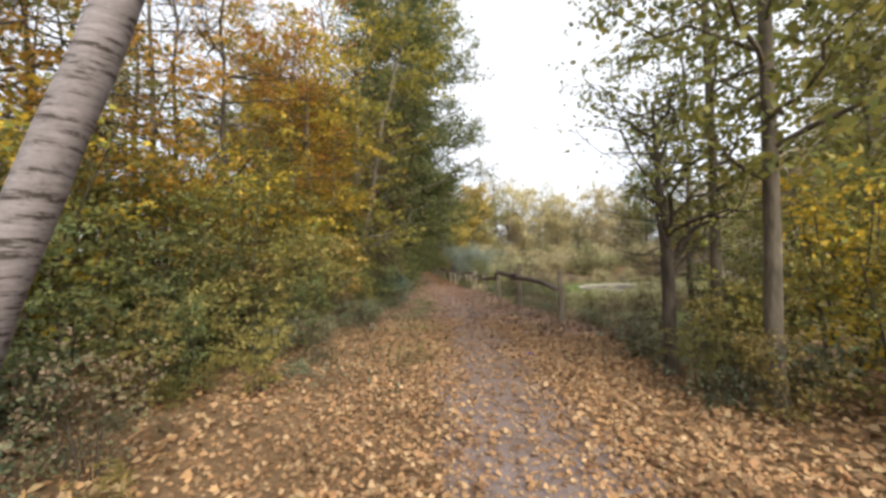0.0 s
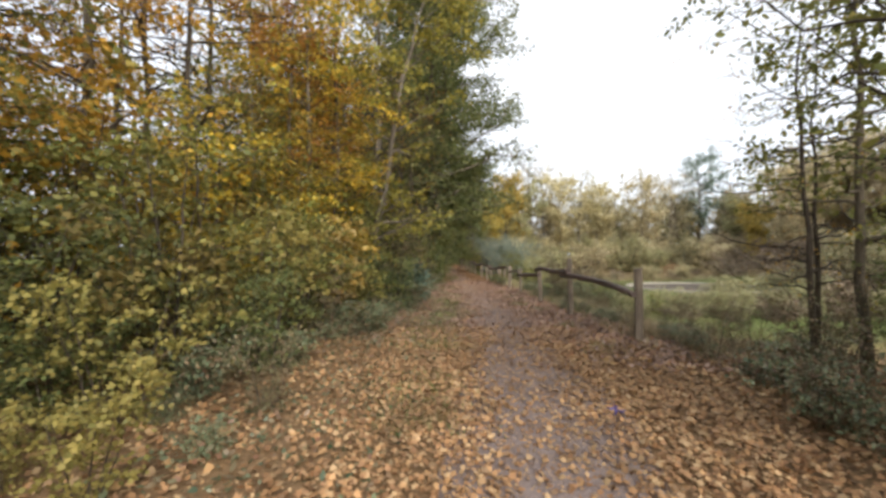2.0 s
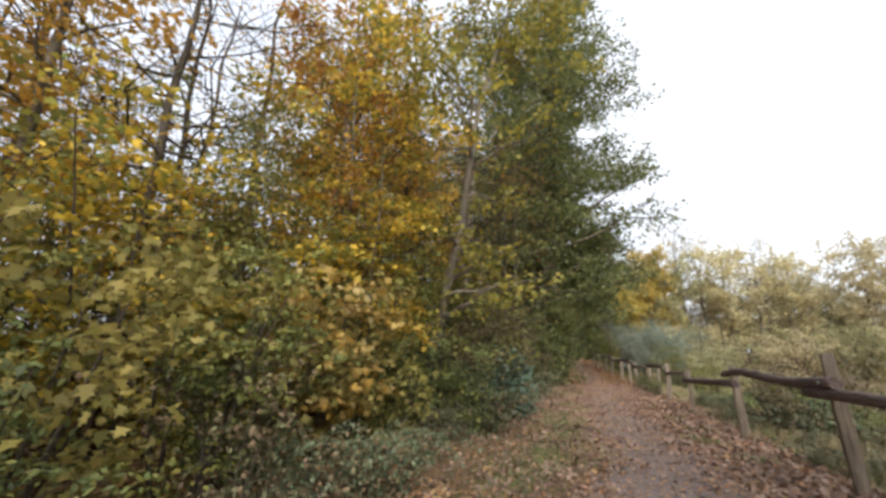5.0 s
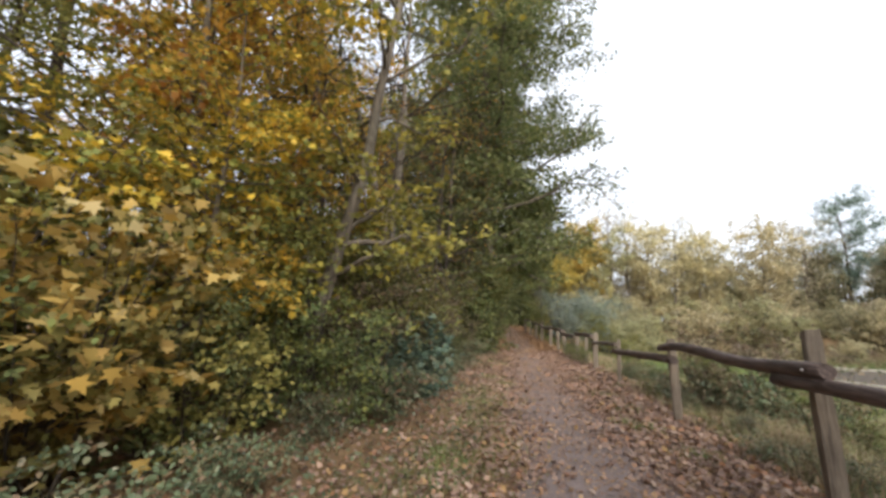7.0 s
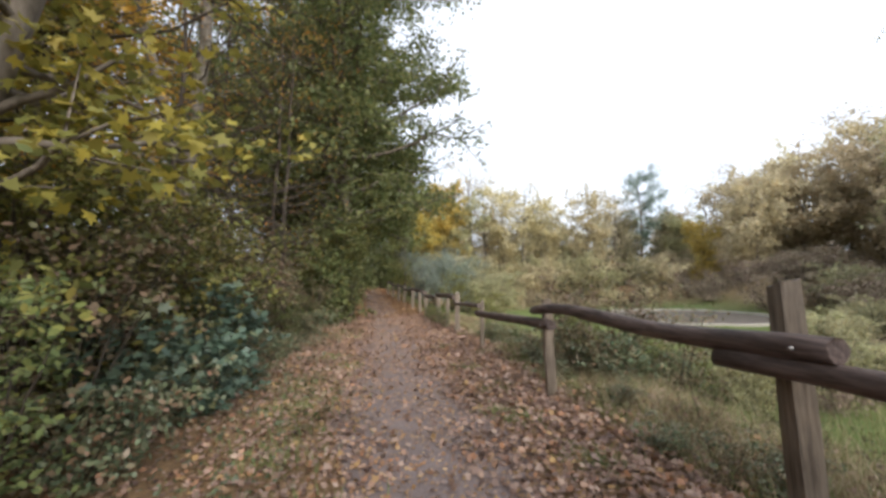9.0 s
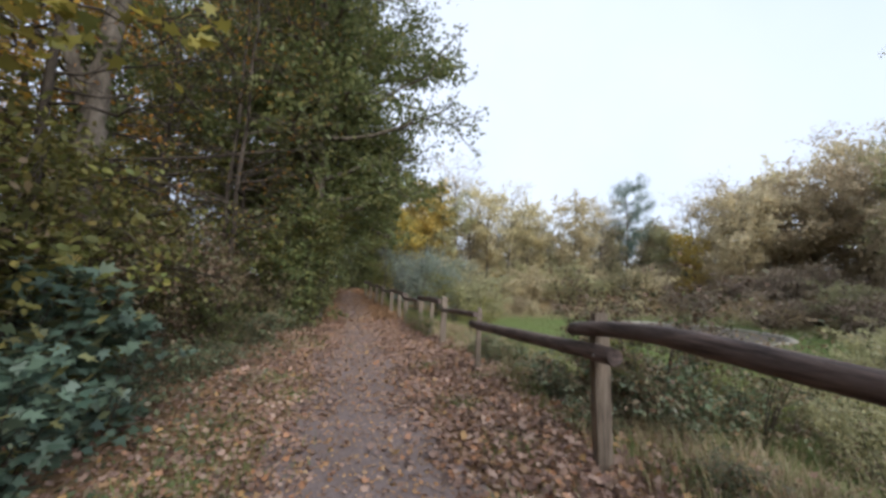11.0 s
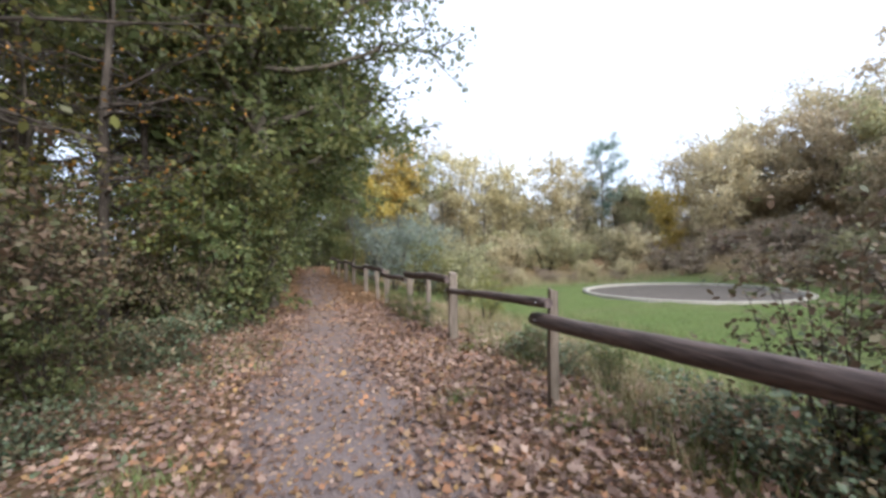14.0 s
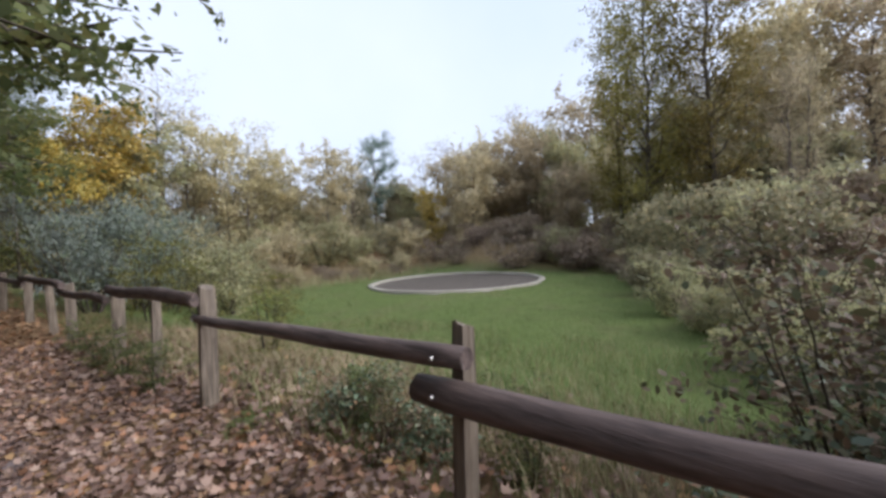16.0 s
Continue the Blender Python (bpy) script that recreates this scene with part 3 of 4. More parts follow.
kind("yellow_tree", "yellow_maple_tree", 11, "slender maple tree with thinning yellow autumn leaves", "tree", L_YELLOW, M_BARK, 0.115, MAPLE, height=10.5, radius=0.1, limbs=34, limb_from=0.1, limb_len=2.3, twigs=8, twig_len=0.95, per_twig=22, leaf_reach=0.26, rise=0.45, lift=0.35)
kind("amber_tree", "amber_maple_tree", 12, "slender maple tree with orange-brown autumn leaves", "tree", L_AMBER, M_BARK, 0.115, MAPLE, height=11, radius=0.11, limbs=30, limb_from=0.2, limb_len=2.3, twigs=7, twig_len=0.9, per_twig=18, leaf_reach=0.26, rise=0.6, lift=0.35)
kind("olive_tree", "olive_green_tree", 13, "slender broadleaf tree with olive-green leaves", "tree", L_OLIVE, M_BARK, 0.115, HEXED, height=9, radius=0.09, limbs=32, limb_from=0.1, limb_len=2.1, twigs=7, twig_len=0.95, per_twig=20, leaf_reach=0.25, lift=0.4)
kind("dark_tree", "dark_green_tree", 24, "large dark green broadleaf tree leaning over the path", "tree", L_GREEN, M_BARK, 0.17, layer=1.0, height=18, radius=0.26, limbs=84, limb_from=0.15, limb_len=4.3, twigs=16, twig_len=1.3, per_twig=38, leaf_reach=0.34, rise=0.45, taper_top=0.6, top_round=0.8)
kind("alder_tree", "roadside_alder_tree", 15, "green broadleaf tree with an open leafy crown", "tree", L_OLIVE, M_BARK, 0.1, HEXED, height=9.5, radius=0.085, limbs=40, limb_from=0.24, limb_len=2.7, twigs=8, twig_len=0.85, per_twig=22, leaf_reach=0.22, rise=0.35)
kind("bare_tree", "bare_tree", 16, "thin half-bare tree with few brown leaves", "tree", L_AMBER, M_TWIG, 0.09, keep=0.25, height=11, radius=0.09, limbs=34, limb_from=0.2, limb_len=2.6, twigs=9, twig_len=1.1, per_twig=8, leaf_reach=0.2, rise=0.3, twig_wood=0.9)
kind("broken_tree", "broken_tree", 27, "dark stubby trunk with thin half-bare shoots", "tree", L_OLIVE, M_TWIG, 0.07, HEXED, keep=0.6, height=3.6, radius=0.1, limbs=22, limb_from=0.35, limb_len=1.3, twigs=6, twig_len=0.6, per_twig=10, leaf_reach=0.16, rise=1.2, twig_wood=0.9, wob=0.04)
kind("far_tan", "tan_far_tree", 17, "pale tan broadleaf tree in the far treeline", "tree", L_HAZETAN, M_BARKPALE, 0.34, flat=0.1, height=12, radius=0.16, limbs=48, limb_from=0.04, limb_len=3.6, twigs=9, twig_len=1.4, per_twig=20, leaf_reach=0.42, twig_wood=0.1, layer=1.3, lift=0.9, taper_top=0.45)
kind("far_yellow", "yellow_far_tree", 18, "golden yellow broadleaf tree in the far treeline", "tree", L_GOLD, M_BARK, 0.34, flat=0.1, height=14, radius=0.18, limbs=48, limb_from=0.04, limb_len=3.8, twigs=10, twig_len=1.4, per_twig=22, leaf_reach=0.42, twig_wood=0.1, layer=1.3, lift=0.9, taper_top=0.45)
kind("far_green", "olive_far_tree", 19, "olive-green broadleaf tree beyond the meadow", "tree", L_HAZEOLIVE, M_BARKPALE, 0.34, flat=0.1, height=11, radius=0.18, limbs=48, limb_from=0.04, limb_len=3.6, twigs=10, twig_len=1.4, per_twig=20, leaf_reach=0.42, twig_wood=0.1, layer=1.3, lift=0.9, taper_top=0.45)
kind("far_bare", "bare_far_tree", 20, "leafless grey tree in the far treeline", "tree", L_HAZETAN, M_BARKPALE, 0.2, keep=0.45, height=13, radius=0.14, limbs=40, limb_from=0.2, limb_len=2.8, twigs=10, twig_len=1.4, per_twig=8, leaf_reach=0.3, rise=1.0, twig_wood=0.85)
kind("pine", "pine_tree", 21, "open-crowned pine standing above the treeline", "tree", L_PINE, M_BARK, 0.36, NARROW, 0.0, flat=0.0, height=15.0, radius=0.22, layer=1.4, limbs=46, limb_from=0.36, limb_len=4.4, twigs=9, twig_len=1.0, per_twig=22, leaf_reach=0.36, rise=0.4, taper_top=0.05, top_round=1.4, lift=1.2)

kind("pale_tree", "pale_leaning_tree", 22, "leaning pale-barked tree with yellow-green leaves", "tree", L_LIME, M_BARKPALE, 0.11, MAPLE, height=10.5, radius=0.125, lean=(2.0, 0.3), limbs=34, limb_from=0.16, limb_len=2.2, twigs=8, twig_len=0.9, per_twig=20, leaf_reach=0.25, rise=0.4, lift=0.35)
kind("bank_tree", "tall_bank_tree", 25, "tall open tree with thinning olive-yellow leaves on the bank", "tree", L_PALE, M_BARK, 0.17, layer=1.2, height=14, radius=0.16, limbs=60, limb_from=0.08, limb_len=3.0, twigs=12, twig_len=1.3, per_twig=20, leaf_reach=0.32, rise=1.5, twig_wood=0.25, lift=1.2)
kind("bank_tree_thin", "thin_bank_tree", 26, "tall half-bare tree with tan leaves on the bank", "tree", L_HAZETAN, M_BARKPALE, 0.16, keep=0.6, layer=1.2, height=15, radius=0.15, limbs=52, limb_from=0.1, limb_len=2.8, twigs=11, twig_len=1.3, per_twig=16, leaf_reach=0.32, rise=1.7, twig_wood=0.4, lift=1.2)
kind("yellow_shrub", "yellow_hazel_shrub", 31, "tall hazel shrub with yellow-green autumn leaves", "shrub", L_YELLOW, M_TWIG, 0.078, MAPLE, height=3.4, radius=0.03, stems=6, spread=1.2, limbs=42, limb_from=0.12, limb_len=0.9, twigs=5, twig_len=0.5, per_twig=13, leaf_reach=0.15)
kind("olive_shrub", "olive_hazel_shrub", 32, "tall leafy shrub with olive-green leaves", "shrub", L_OLIVE, M_TWIG, 0.078, HEXED, height=3.0, radius=0.03, stems=6, spread=1.2, limbs=42, limb_from=0.1, limb_len=0.9, twigs=5, twig_len=0.5, per_twig=13, leaf_reach=0.15)
kind("pale_shrub", "pale_maple_shrub", 33, "young maple shrub with pale yellow-green leaves", "shrub", L_PALE, M_TWIG, 0.085, MAPLE, 0.5, height=2.2, radius=0.022, stems=5, spread=0.9, limbs=28, limb_from=0.15, limb_len=0.75, twigs=5, twig_len=0.42, per_twig=10, leaf_reach=0.16)
kind("gold_shrub", "golden_maple_shrub", 42, "young maple with drooping golden lobed leaves", "shrub", L_GOLD, M_TWIG, 0.12, MAPLE, 0.5, height=2.6, radius=0.025, stems=5, spread=1.1, limbs=32, limb_from=0.12, limb_len=0.9, twigs=5, twig_len=0.5, per_twig=9, leaf_reach=0.2)
kind("bramble", "bramble_bush", 34, "low dark green bramble bush with some red-brown leaves", "shrub", L_BRAMBLE, M_TWIG, 0.075, HEXED, height=0.9, radius=0.012, stems=9, spread=0.9, limbs=45, limb_from=0.05, limb_len=0.5, twigs=4, twig_len=0.32, per_twig=11, leaf_reach=0.12)
kind("green_shrub", "dark_green_shrub", 35, "dense dark green privet shrub", "shrub", L_GREEN, M_TWIG, 0.07, HEXED, height=1.9, radius=0.02, stems=7, spread=0.8, limbs=48, limb_from=0.06, limb_len=0.6, twigs=5, twig_len=0.38, per_twig=13, leaf_reach=0.13)
kind("dry_shrub", "withered_shrub", 36, "withered brown shrub with curled dry leaves", "shrub", L_DRY, M_TWIG, 0.066, HEXED, height=1.9, radius=0.016, stems=7, spread=0.8, limbs=38, limb_from=0.06, limb_len=0.6, twigs=5, twig_len=0.42, per_twig=9, leaf_reach=0.14)
kind("maple_sapling", "maple_sapling", 37, "young sycamore with broad green lobed leaves", "shrub", L_MAPLE, M_TWIG, 0.13, MAPLE, 0.35, flat=0.6, height=1.2, radius=0.012, stems=6, spread=0.6, limbs=36, limb_from=0.1, limb_len=0.45, twigs=4, twig_len=0.28, per_twig=4, leaf_reach=0.15)
kind("willow", "willow_shrub", 38, "blue-grey willow thicket beside the fence", "shrub", L_WILLOW, M_TWIG, 0.16, NARROW, -0.4, flat=0.0, height=3.0, radius=0.03, stems=12, spread=1.8, limbs=70, limb_from=0.15, limb_len=0.9, twigs=6, twig_len=0.6, per_twig=18, leaf_reach=0.18, rise=1.4, twig_wood=0.0, lift=1.3, layer=1.0)
kind("far_shrub_tan", "tan_meadow_shrub", 39, "straw-coloured shrub at the meadow edge", "shrub", L_HAZETAN, M_TWIG, 0.2, flat=0.1, height=3.0, radius=0.04, stems=7, spread=1.6, limbs=44, limb_from=0.06, limb_len=1.1, twigs=5, twig_len=0.6, per_twig=12, leaf_reach=0.26, twig_wood=0.0)
kind("far_shrub_green", "green_meadow_shrub", 40, "rounded olive-green shrub at the meadow edge", "shrub", L_HAZEOLIVE, M_TWIG, 0.19, flat=0.1, height=3.2, radius=0.04, stems=7, spread=1.6, limbs=44, limb_from=0.06, limb_len=1.1, twigs=5, twig_len=0.6, per_twig=12, leaf_reach=0.26, twig_wood=0.0)
kind("far_shrub_brown", "brown_heath_shrub", 41, "low reddish-brown bramble scrub on the bank", "shrub", L_HEATH, M_TWIG, 0.13, height=1.6, radius=0.03, stems=8, spread=1.5, limbs=44, limb_from=0.04, limb_len=0.9, twigs=5, twig_len=0.5, per_twig=11, leaf_reach=0.22, twig_wood=0.0)

# leaning birch beside the start of the walk
rng = np.random.default_rng(77)
birch = tagged(new("birch_tree"), "leaning silver birch with grey-white flaking bark", "tree")
birch_line = bent(rng, np.array([0.0, 0, -0.2]), np.array([3.0, 0.3, 8.5]), 18, 0.03)
twig_paths = []
for q in range(26):
    p0 = birch_line[rng.integers(8, 17)]
    e = rng.normal(0, 1, 3) + np.array([0, 0, 0.4])
    e /= np.linalg.norm(e)
    twig_paths.append((bent(rng, p0, p0 + e * rng.uniform(0.6, 1.8), 5, 0.06), np.linspace(0.02, 0.004, 5), 4))
v, f = tubes([(birch_line, np.linspace(0.16, 0.07, 18), 18)])
part_np("trunk", mesh_of("birch_trunk", v, [f], M_BIRCH, True), birch)
v, f = tubes(twig_paths)
part_np("branchwork", mesh_of("birch_branches", v, [f], M_TWIG, True), birch)
spots = np.concatenate([p[0][rng.integers(1, 5, 30)] + rng.normal(0, 0.2, (30, 3)) for p in twig_paths])
v, f = blades(rng, spots, rng.uniform(0.04, 0.07, len(spots)), OVAL, 0.4)
part_np("crown", mesh_of("birch_leaves", v, [f], L_YELLOW), birch)
birch.matrix_basis = at_ground(-2.95, 2.75)

# -- wood on the near side of the path --
random.seed(4)
G_WOOD, G_THICKET = "trees of the wood", "shrubs of the thicket"
for key, x, y, s in (("olive_tree", -4.3, 10.4, 0.55), ("yellow_tree", -4.0, 12.2, 0.8), ("amber_tree", -4.8, 12.6, 0.85), ("olive_tree", -6.4, 10.9, 0.65), ("amber_tree", -4.9, 14.2, 0.9), ("yellow_tree", -6.6, 14.8, 1.0), ("amber_tree", -5.9, 8.3, 0.85), ("bare_tree", -6.2, 7.2, 1.0), ("olive_tree", -5.2, 6.4, 0.5), ("bare_tree", -7.2, 10.8, 1.0), ("yellow_tree", -6.2, 13.2, 0.95), ("yellow_tree", -3.3, 12.0, 0.5), ("olive_tree", -4.6, 4.2, 0.7), ("bare_tree", -6.8, 5.0, 0.95), ("bare_tree", -8.8, 6.5, 1.1), ("olive_tree", -8.6, 14.8, 0.9), ("bare_tree", -8.0, 3.0, 1.0), ("bare_tree", -6.4, 11.7, 1.1), ("bare_tree", -4.9, 9.2, 0.9), ("bare_tree", -9.5, 9.2, 1.2), ("bare_tree", -4.6, 15.2, 1.2), ("bare_tree", -7.5, 16.8, 1.1), ("bare_tree", -10, 12.5, 1.2), ("olive_tree", -10.5, 5.5, 0.7), ("olive_tree", -11.5, 10.0, 0.7), ("olive_tree", -11.5, 16, 0.9), ("bare_tree", -3.6, 17.4, 0.8), ("bare_tree", -5.6, 21.0, 1.0), ("bare_tree", -3.3, 22.0, 0.85), ("bare_tree", -7.4, 20.0, 1.1), ("bare_tree", -4.2, 23.6, 0.95), ("olive_tree", -9.5, 21.0, 0.9), ("amber_tree", -7.0, 18.6, 0.9), ("olive_tree", -7.9, 18.4, 1.1), ("amber_tree", -5.3, 16.9, 0.75), ("olive_tree", -6.2, 15.8, 1.0), ("olive_tree", -9.0, 19.6, 1.15), ("olive_tree", -9.2, 24.2, 1.2), ("olive_tree", -11.4, 22.4, 1.3), ("olive_tree", -13.0, 26.0, 1.3), ("olive_tree", -8.4, 28.4, 1.2), ("amber_tree", -6.9, 20.8, 0.9), ("olive_tree", -5.4, 18.0, 0.75), ("olive_tree", -6.0, 24.8, 0.85), ("olive_tree", -7.4, 26.4, 1.0), ("amber_tree", -6.6, 5.9, 0.9), ("yellow_tree", -8.2, 8.2, 0.75), ("amber_tree", -7.6, 9.6, 0.55)):
    put(key, x, y, scale=s, group=G_WOOD)
put("pale_tree", -3.1, 13.6, 0, 1.0)


def forked_tree():
    """A thick grey trunk that forks above head height, with long level boughs."""
    rng = np.random.default_rng(62)
    root = tagged(new("forked_tree"), "thick grey forked tree with dark ivy on its trunk", "tree")
    lines = [(bent(rng, np.array([0, 0, -0.2]), np.array([0.1, 0.05, 3.6]), 8, 0.02), np.linspace(0.3, 0.21, 8), 14)]
    fork = lines[0][0][-1]
    for tip, r in (((-1.9, 0.6, 10.5), 0.15), ((0.5, -0.2, 12.0), 0.18)):
        lines.append((bent(rng, fork - np.array([0, 0, 0.15]), np.array(tip), 9, 0.07), np.linspace(r, 0.04, 9), 10))
    v, f = tubes(lines)
    part_np("trunk", mesh_of("forked_trunk", v, [f], M_BARKPALE, True), root)
    spots = []
    for q in range(54):
        line = lines[rng.integers(0, 3)][0]
        p0 = line[rng.integers(len(line) - 5, len(line) - 1)]
        g = rng.uniform(0, 2 * math.pi)
        reach = rng.uniform(1.6, 4.2)
        tip = p0 + reach * np.array([math.cos(g), math.sin(g), rng.uniform(-0.2, 0.3)])
        bough = bent(rng, p0, tip, 8, 0.07)
        pieces = [(bough, np.linspace(0.035, 0.006, 8), 5)]
        for k in range(10):
            b0 = bough[rng.integers(2, 8)]
            e = rng.normal(0, 1, 3) * np.array([1, 1, 0.45])
            tw = bent(rng, b0, b0 + e * rng.uniform(0.25, 0.6), 4, 0.04)
            pieces.append((tw, np.linspace(0.009, 0.003, 4), 3))
            if rng.uniform() < 0.5:
                spots.append(tw[rng.integers(1, 4, 9)] + rng.normal(0, 0.13, (9, 3)))
        v, f = tubes(pieces)
        part_np("bough", mesh_of("forked_bough", v, [f], M_TWIG, True), root)
    spots = np.concatenate(spots)
    v, f = blades(rng, spots, rng.uniform(0.06, 0.12, len(spots)), HEXED, 0.4, 0.3)
    part_np("crown", mesh_of("forked_leaves", v, [f], L_OLIVE), root)
    root.matrix_basis = at_ground(-4.5, 19.2, 20)
    return root


ivy_tree = forked_tree()
rng = np.random.default_rng(61)
n = 2600
g, hgt = rng.uniform(0, 2 * math.pi, n), rng.uniform(0.1, 5.2, n)
rad = 0.24 + 0.1 * rng.uniform(0, 1, n) + 0.08 * np.sin(hgt * 3 + g)
v, f = blades(rng, np.stack([rad * np.cos(g) + 0.03 * hgt, rad * np.sin(g) + 0.02 * hgt, hgt], -1), rng.uniform(0.06, 0.11, n), SIMPLE, 0.9)
part_np("ivy", mesh_of("ivy_leaves", v, [f], L_GREEN), ivy_tree, "dark ivy climbing the trunk")
for x, y, s, t in ((-2.4, 27.5, 1.25, 205), (-2.9, 31.4, 1.3, 300), (-4.6, 32.5, 0.95, 130), (-5.0, 41.0, 0.95, 10), (-9.0, 36.0, 1.0, 80), (-9.8, 29.5, 0.8, 140), (-7.0, 48.0, 1.0, 190), (-1.0, 52.0, 0.75, 20)):
    put("dark_tree", x, y, t, s, group=G_WOOD)
for x, y, s in ((-0.2, 47.5, 1.0), (-6.8, 52.5, 1.0), (-4.2, 56.0, 1.1), (-1.6, 54.5, 1.0), (-2.6, 51.0, 0.9), (-8.5, 45.0, 1.0)):
    put("olive_tree", x, y, scale=s, group=G_WOOD)
for i in range(16):
    put("green_shrub", random.uniform(-11, 2), random.uniform(50, 58), scale=random.uniform(1.4, 2.2), group=G_WOOD)
for i in range(26):
    y = -6 + i * 1.9 + random.uniform(-0.6, 0.6)
    put(random.choice(("olive_tree", "bare_tree", "olive_tree", "amber_tree")), -13.5 - random.uniform(0, 7), y, scale=random.uniform(0.6, 1.0), group=G_WOOD)

# thicket, row by row away from the path
for i in range(36):
    y = -4 + i * 0.86 + random.uniform(-0.3, 0.3)
    edge = path_x(y) - np.interp(y, (-4, 5, 7.5, 9, 12, 16, 19, 24, 30), (4.2, 3.9, 3.3, 3.0, 2.9, 2.75, 2.4, 2.1, 2.0))
    near = 6.5 < y < 12.5
    front = random.choice(("bramble", "bramble", "dry_shrub") if near else ("bramble", "bramble", "green_shrub", "dry_shrub") if y > 13 else ("bramble", "bramble", "green_shrub"))
    put(front, edge + 0.25 - random.uniform(0, 0.5), y, scale=random.uniform(0.5, 0.85), group=G_THICKET)
    put(random.choice(("pale_shrub", "olive_shrub", "olive_shrub", "green_shrub") if near else ("olive_shrub", "green_shrub", "olive_shrub", "yellow_shrub" if y < 12 else "dry_shrub", "pale_shrub" if y < 12 else "dry_shrub")), edge - 0.7 - random.uniform(0, 0.5), y, scale=random.uniform(0.75, 1.05), group=G_THICKET)
    second = ("yellow_shrub", "olive_shrub") if 3 < y < 13 else ("olive_shrub", "dry_shrub", "dry_shrub")
    put(random.choice(second), edge - 1.8 - random.uniform(0, 0.8), y, scale=random.uniform(0.9, 1.2), group=G_THICKET)
    put(random.choice(second), edge - 3.4 - random.uniform(0, 1.2), y, scale=random.uniform(0.8, 1.1), group=G_THICKET)
    if i % 2 == 0:
        put(random.choice(("olive_shrub", "green_shrub")), edge - 5.6 - random.uniform(0, 1.5), y, scale=random.uniform(0.9, 1.3), group=G_THICKET)
for i in range(16):
    y = 14.2 + i * 0.8
    put(random.choice(("dry_shrub", "dry_shrub", "dry_shrub", "olive_shrub")), path_x(y) - 3.0 - random.uniform(0, 0.6), y, scale=random.uniform(0.95, 1.25), group=G_THICKET)
for x, y, s in ((-3.0, 49.0, 2.0), (-4.6, 50.0, 2.1), (-1.8, 50.5, 2.0), (-6.0, 49.0, 2.0), (-3.8, 51.5, 2.3), (-0.6, 48.0, 1.6)):
    put("green_shrub", x, y, scale=s, group=G_THICKET)
for key, x, y, s in (("green_shrub", -2.3, 24.8, 1.8), ("green_shrub", -2.4, 26.3, 1.9), ("green_shrub", -2.7, 23.4, 1.6), ("green_shrub", -3.0, 28.5, 1.9), ("olive_shrub", -2.7, 25.6, 1.3), ("olive_shrub", -3.1, 27.0, 1.4)):
    put(key, x, y, scale=s, group=G_THICKET)
for y in (28, 31, 34, 37, 40, 43, 46):
    put("green_shrub", path_x(y) - 2.2, y, scale=1.5, group=G_THICKET)
    put("olive_shrub", path_x(y) - 3.4, y + 1, scale=1.3, group=G_THICKET)
for x, y, s in ((-1.75, 15.3, 0.7), (-1.8, 16.2, 0.75), (-2.2, 14.8, 0.85), (-2.3, 15.6, 1.1), (-2.4, 16.5, 1.0)):
    put("maple_sapling", x, y, scale=s, group="young sycamores")
for x, y, s in ((-2.2, 3.2, 0.5), (-2.8, 4.2, 0.55), (-3.0, 2.4, 0.6), (-2.0, 5.0, 0.4), (-2.6, 5.8, 0.6), (-1.9, 2.2, 0.35), (-3.4, 3.3, 0.7), (-1.7, 6.4, 0.4), (-3.2, 6.6, 0.8)):
    put(random.choice(("pale_shrub", "dry_shrub", "bramble", "dry_shrub")), x, y, scale=s, group=G_THICKET)
for i in range(16):
    put(random.choice(("pale_shrub", "dry_shrub", "bramble", "bramble")), random.uniform(-3.6, -1.5), random.uniform(1.5, 6.5), scale=random.uniform(0.12, 0.26), group="seedlings in the litter")
put("green_shrub", -2.35, 7.5, scale=0.7, group=G_THICKET)
for key, x, y, s in (("gold_shrub", -3.1, 10.6, 0.85), ("gold_shrub", -3.9, 9.6, 0.8), ("pale_shrub", -2.5, 11.4, 0.6), ("olive_shrub", -2.9, 12.6, 0.6)):
    put(key, x, y, scale=s, group=G_THICKET)
for x, y, s in ((-4.6, 25.6, 1.1), (-6.4, 24.4, 1.2), (-7.8, 27.0, 1.3), (-5.4, 28.4, 1.2)):
    put("bare_tree", x, y, scale=s, group=G_WOOD)
put("green_shrub", -2.9, 7.0, scale=0.6, group=G_THICKET)

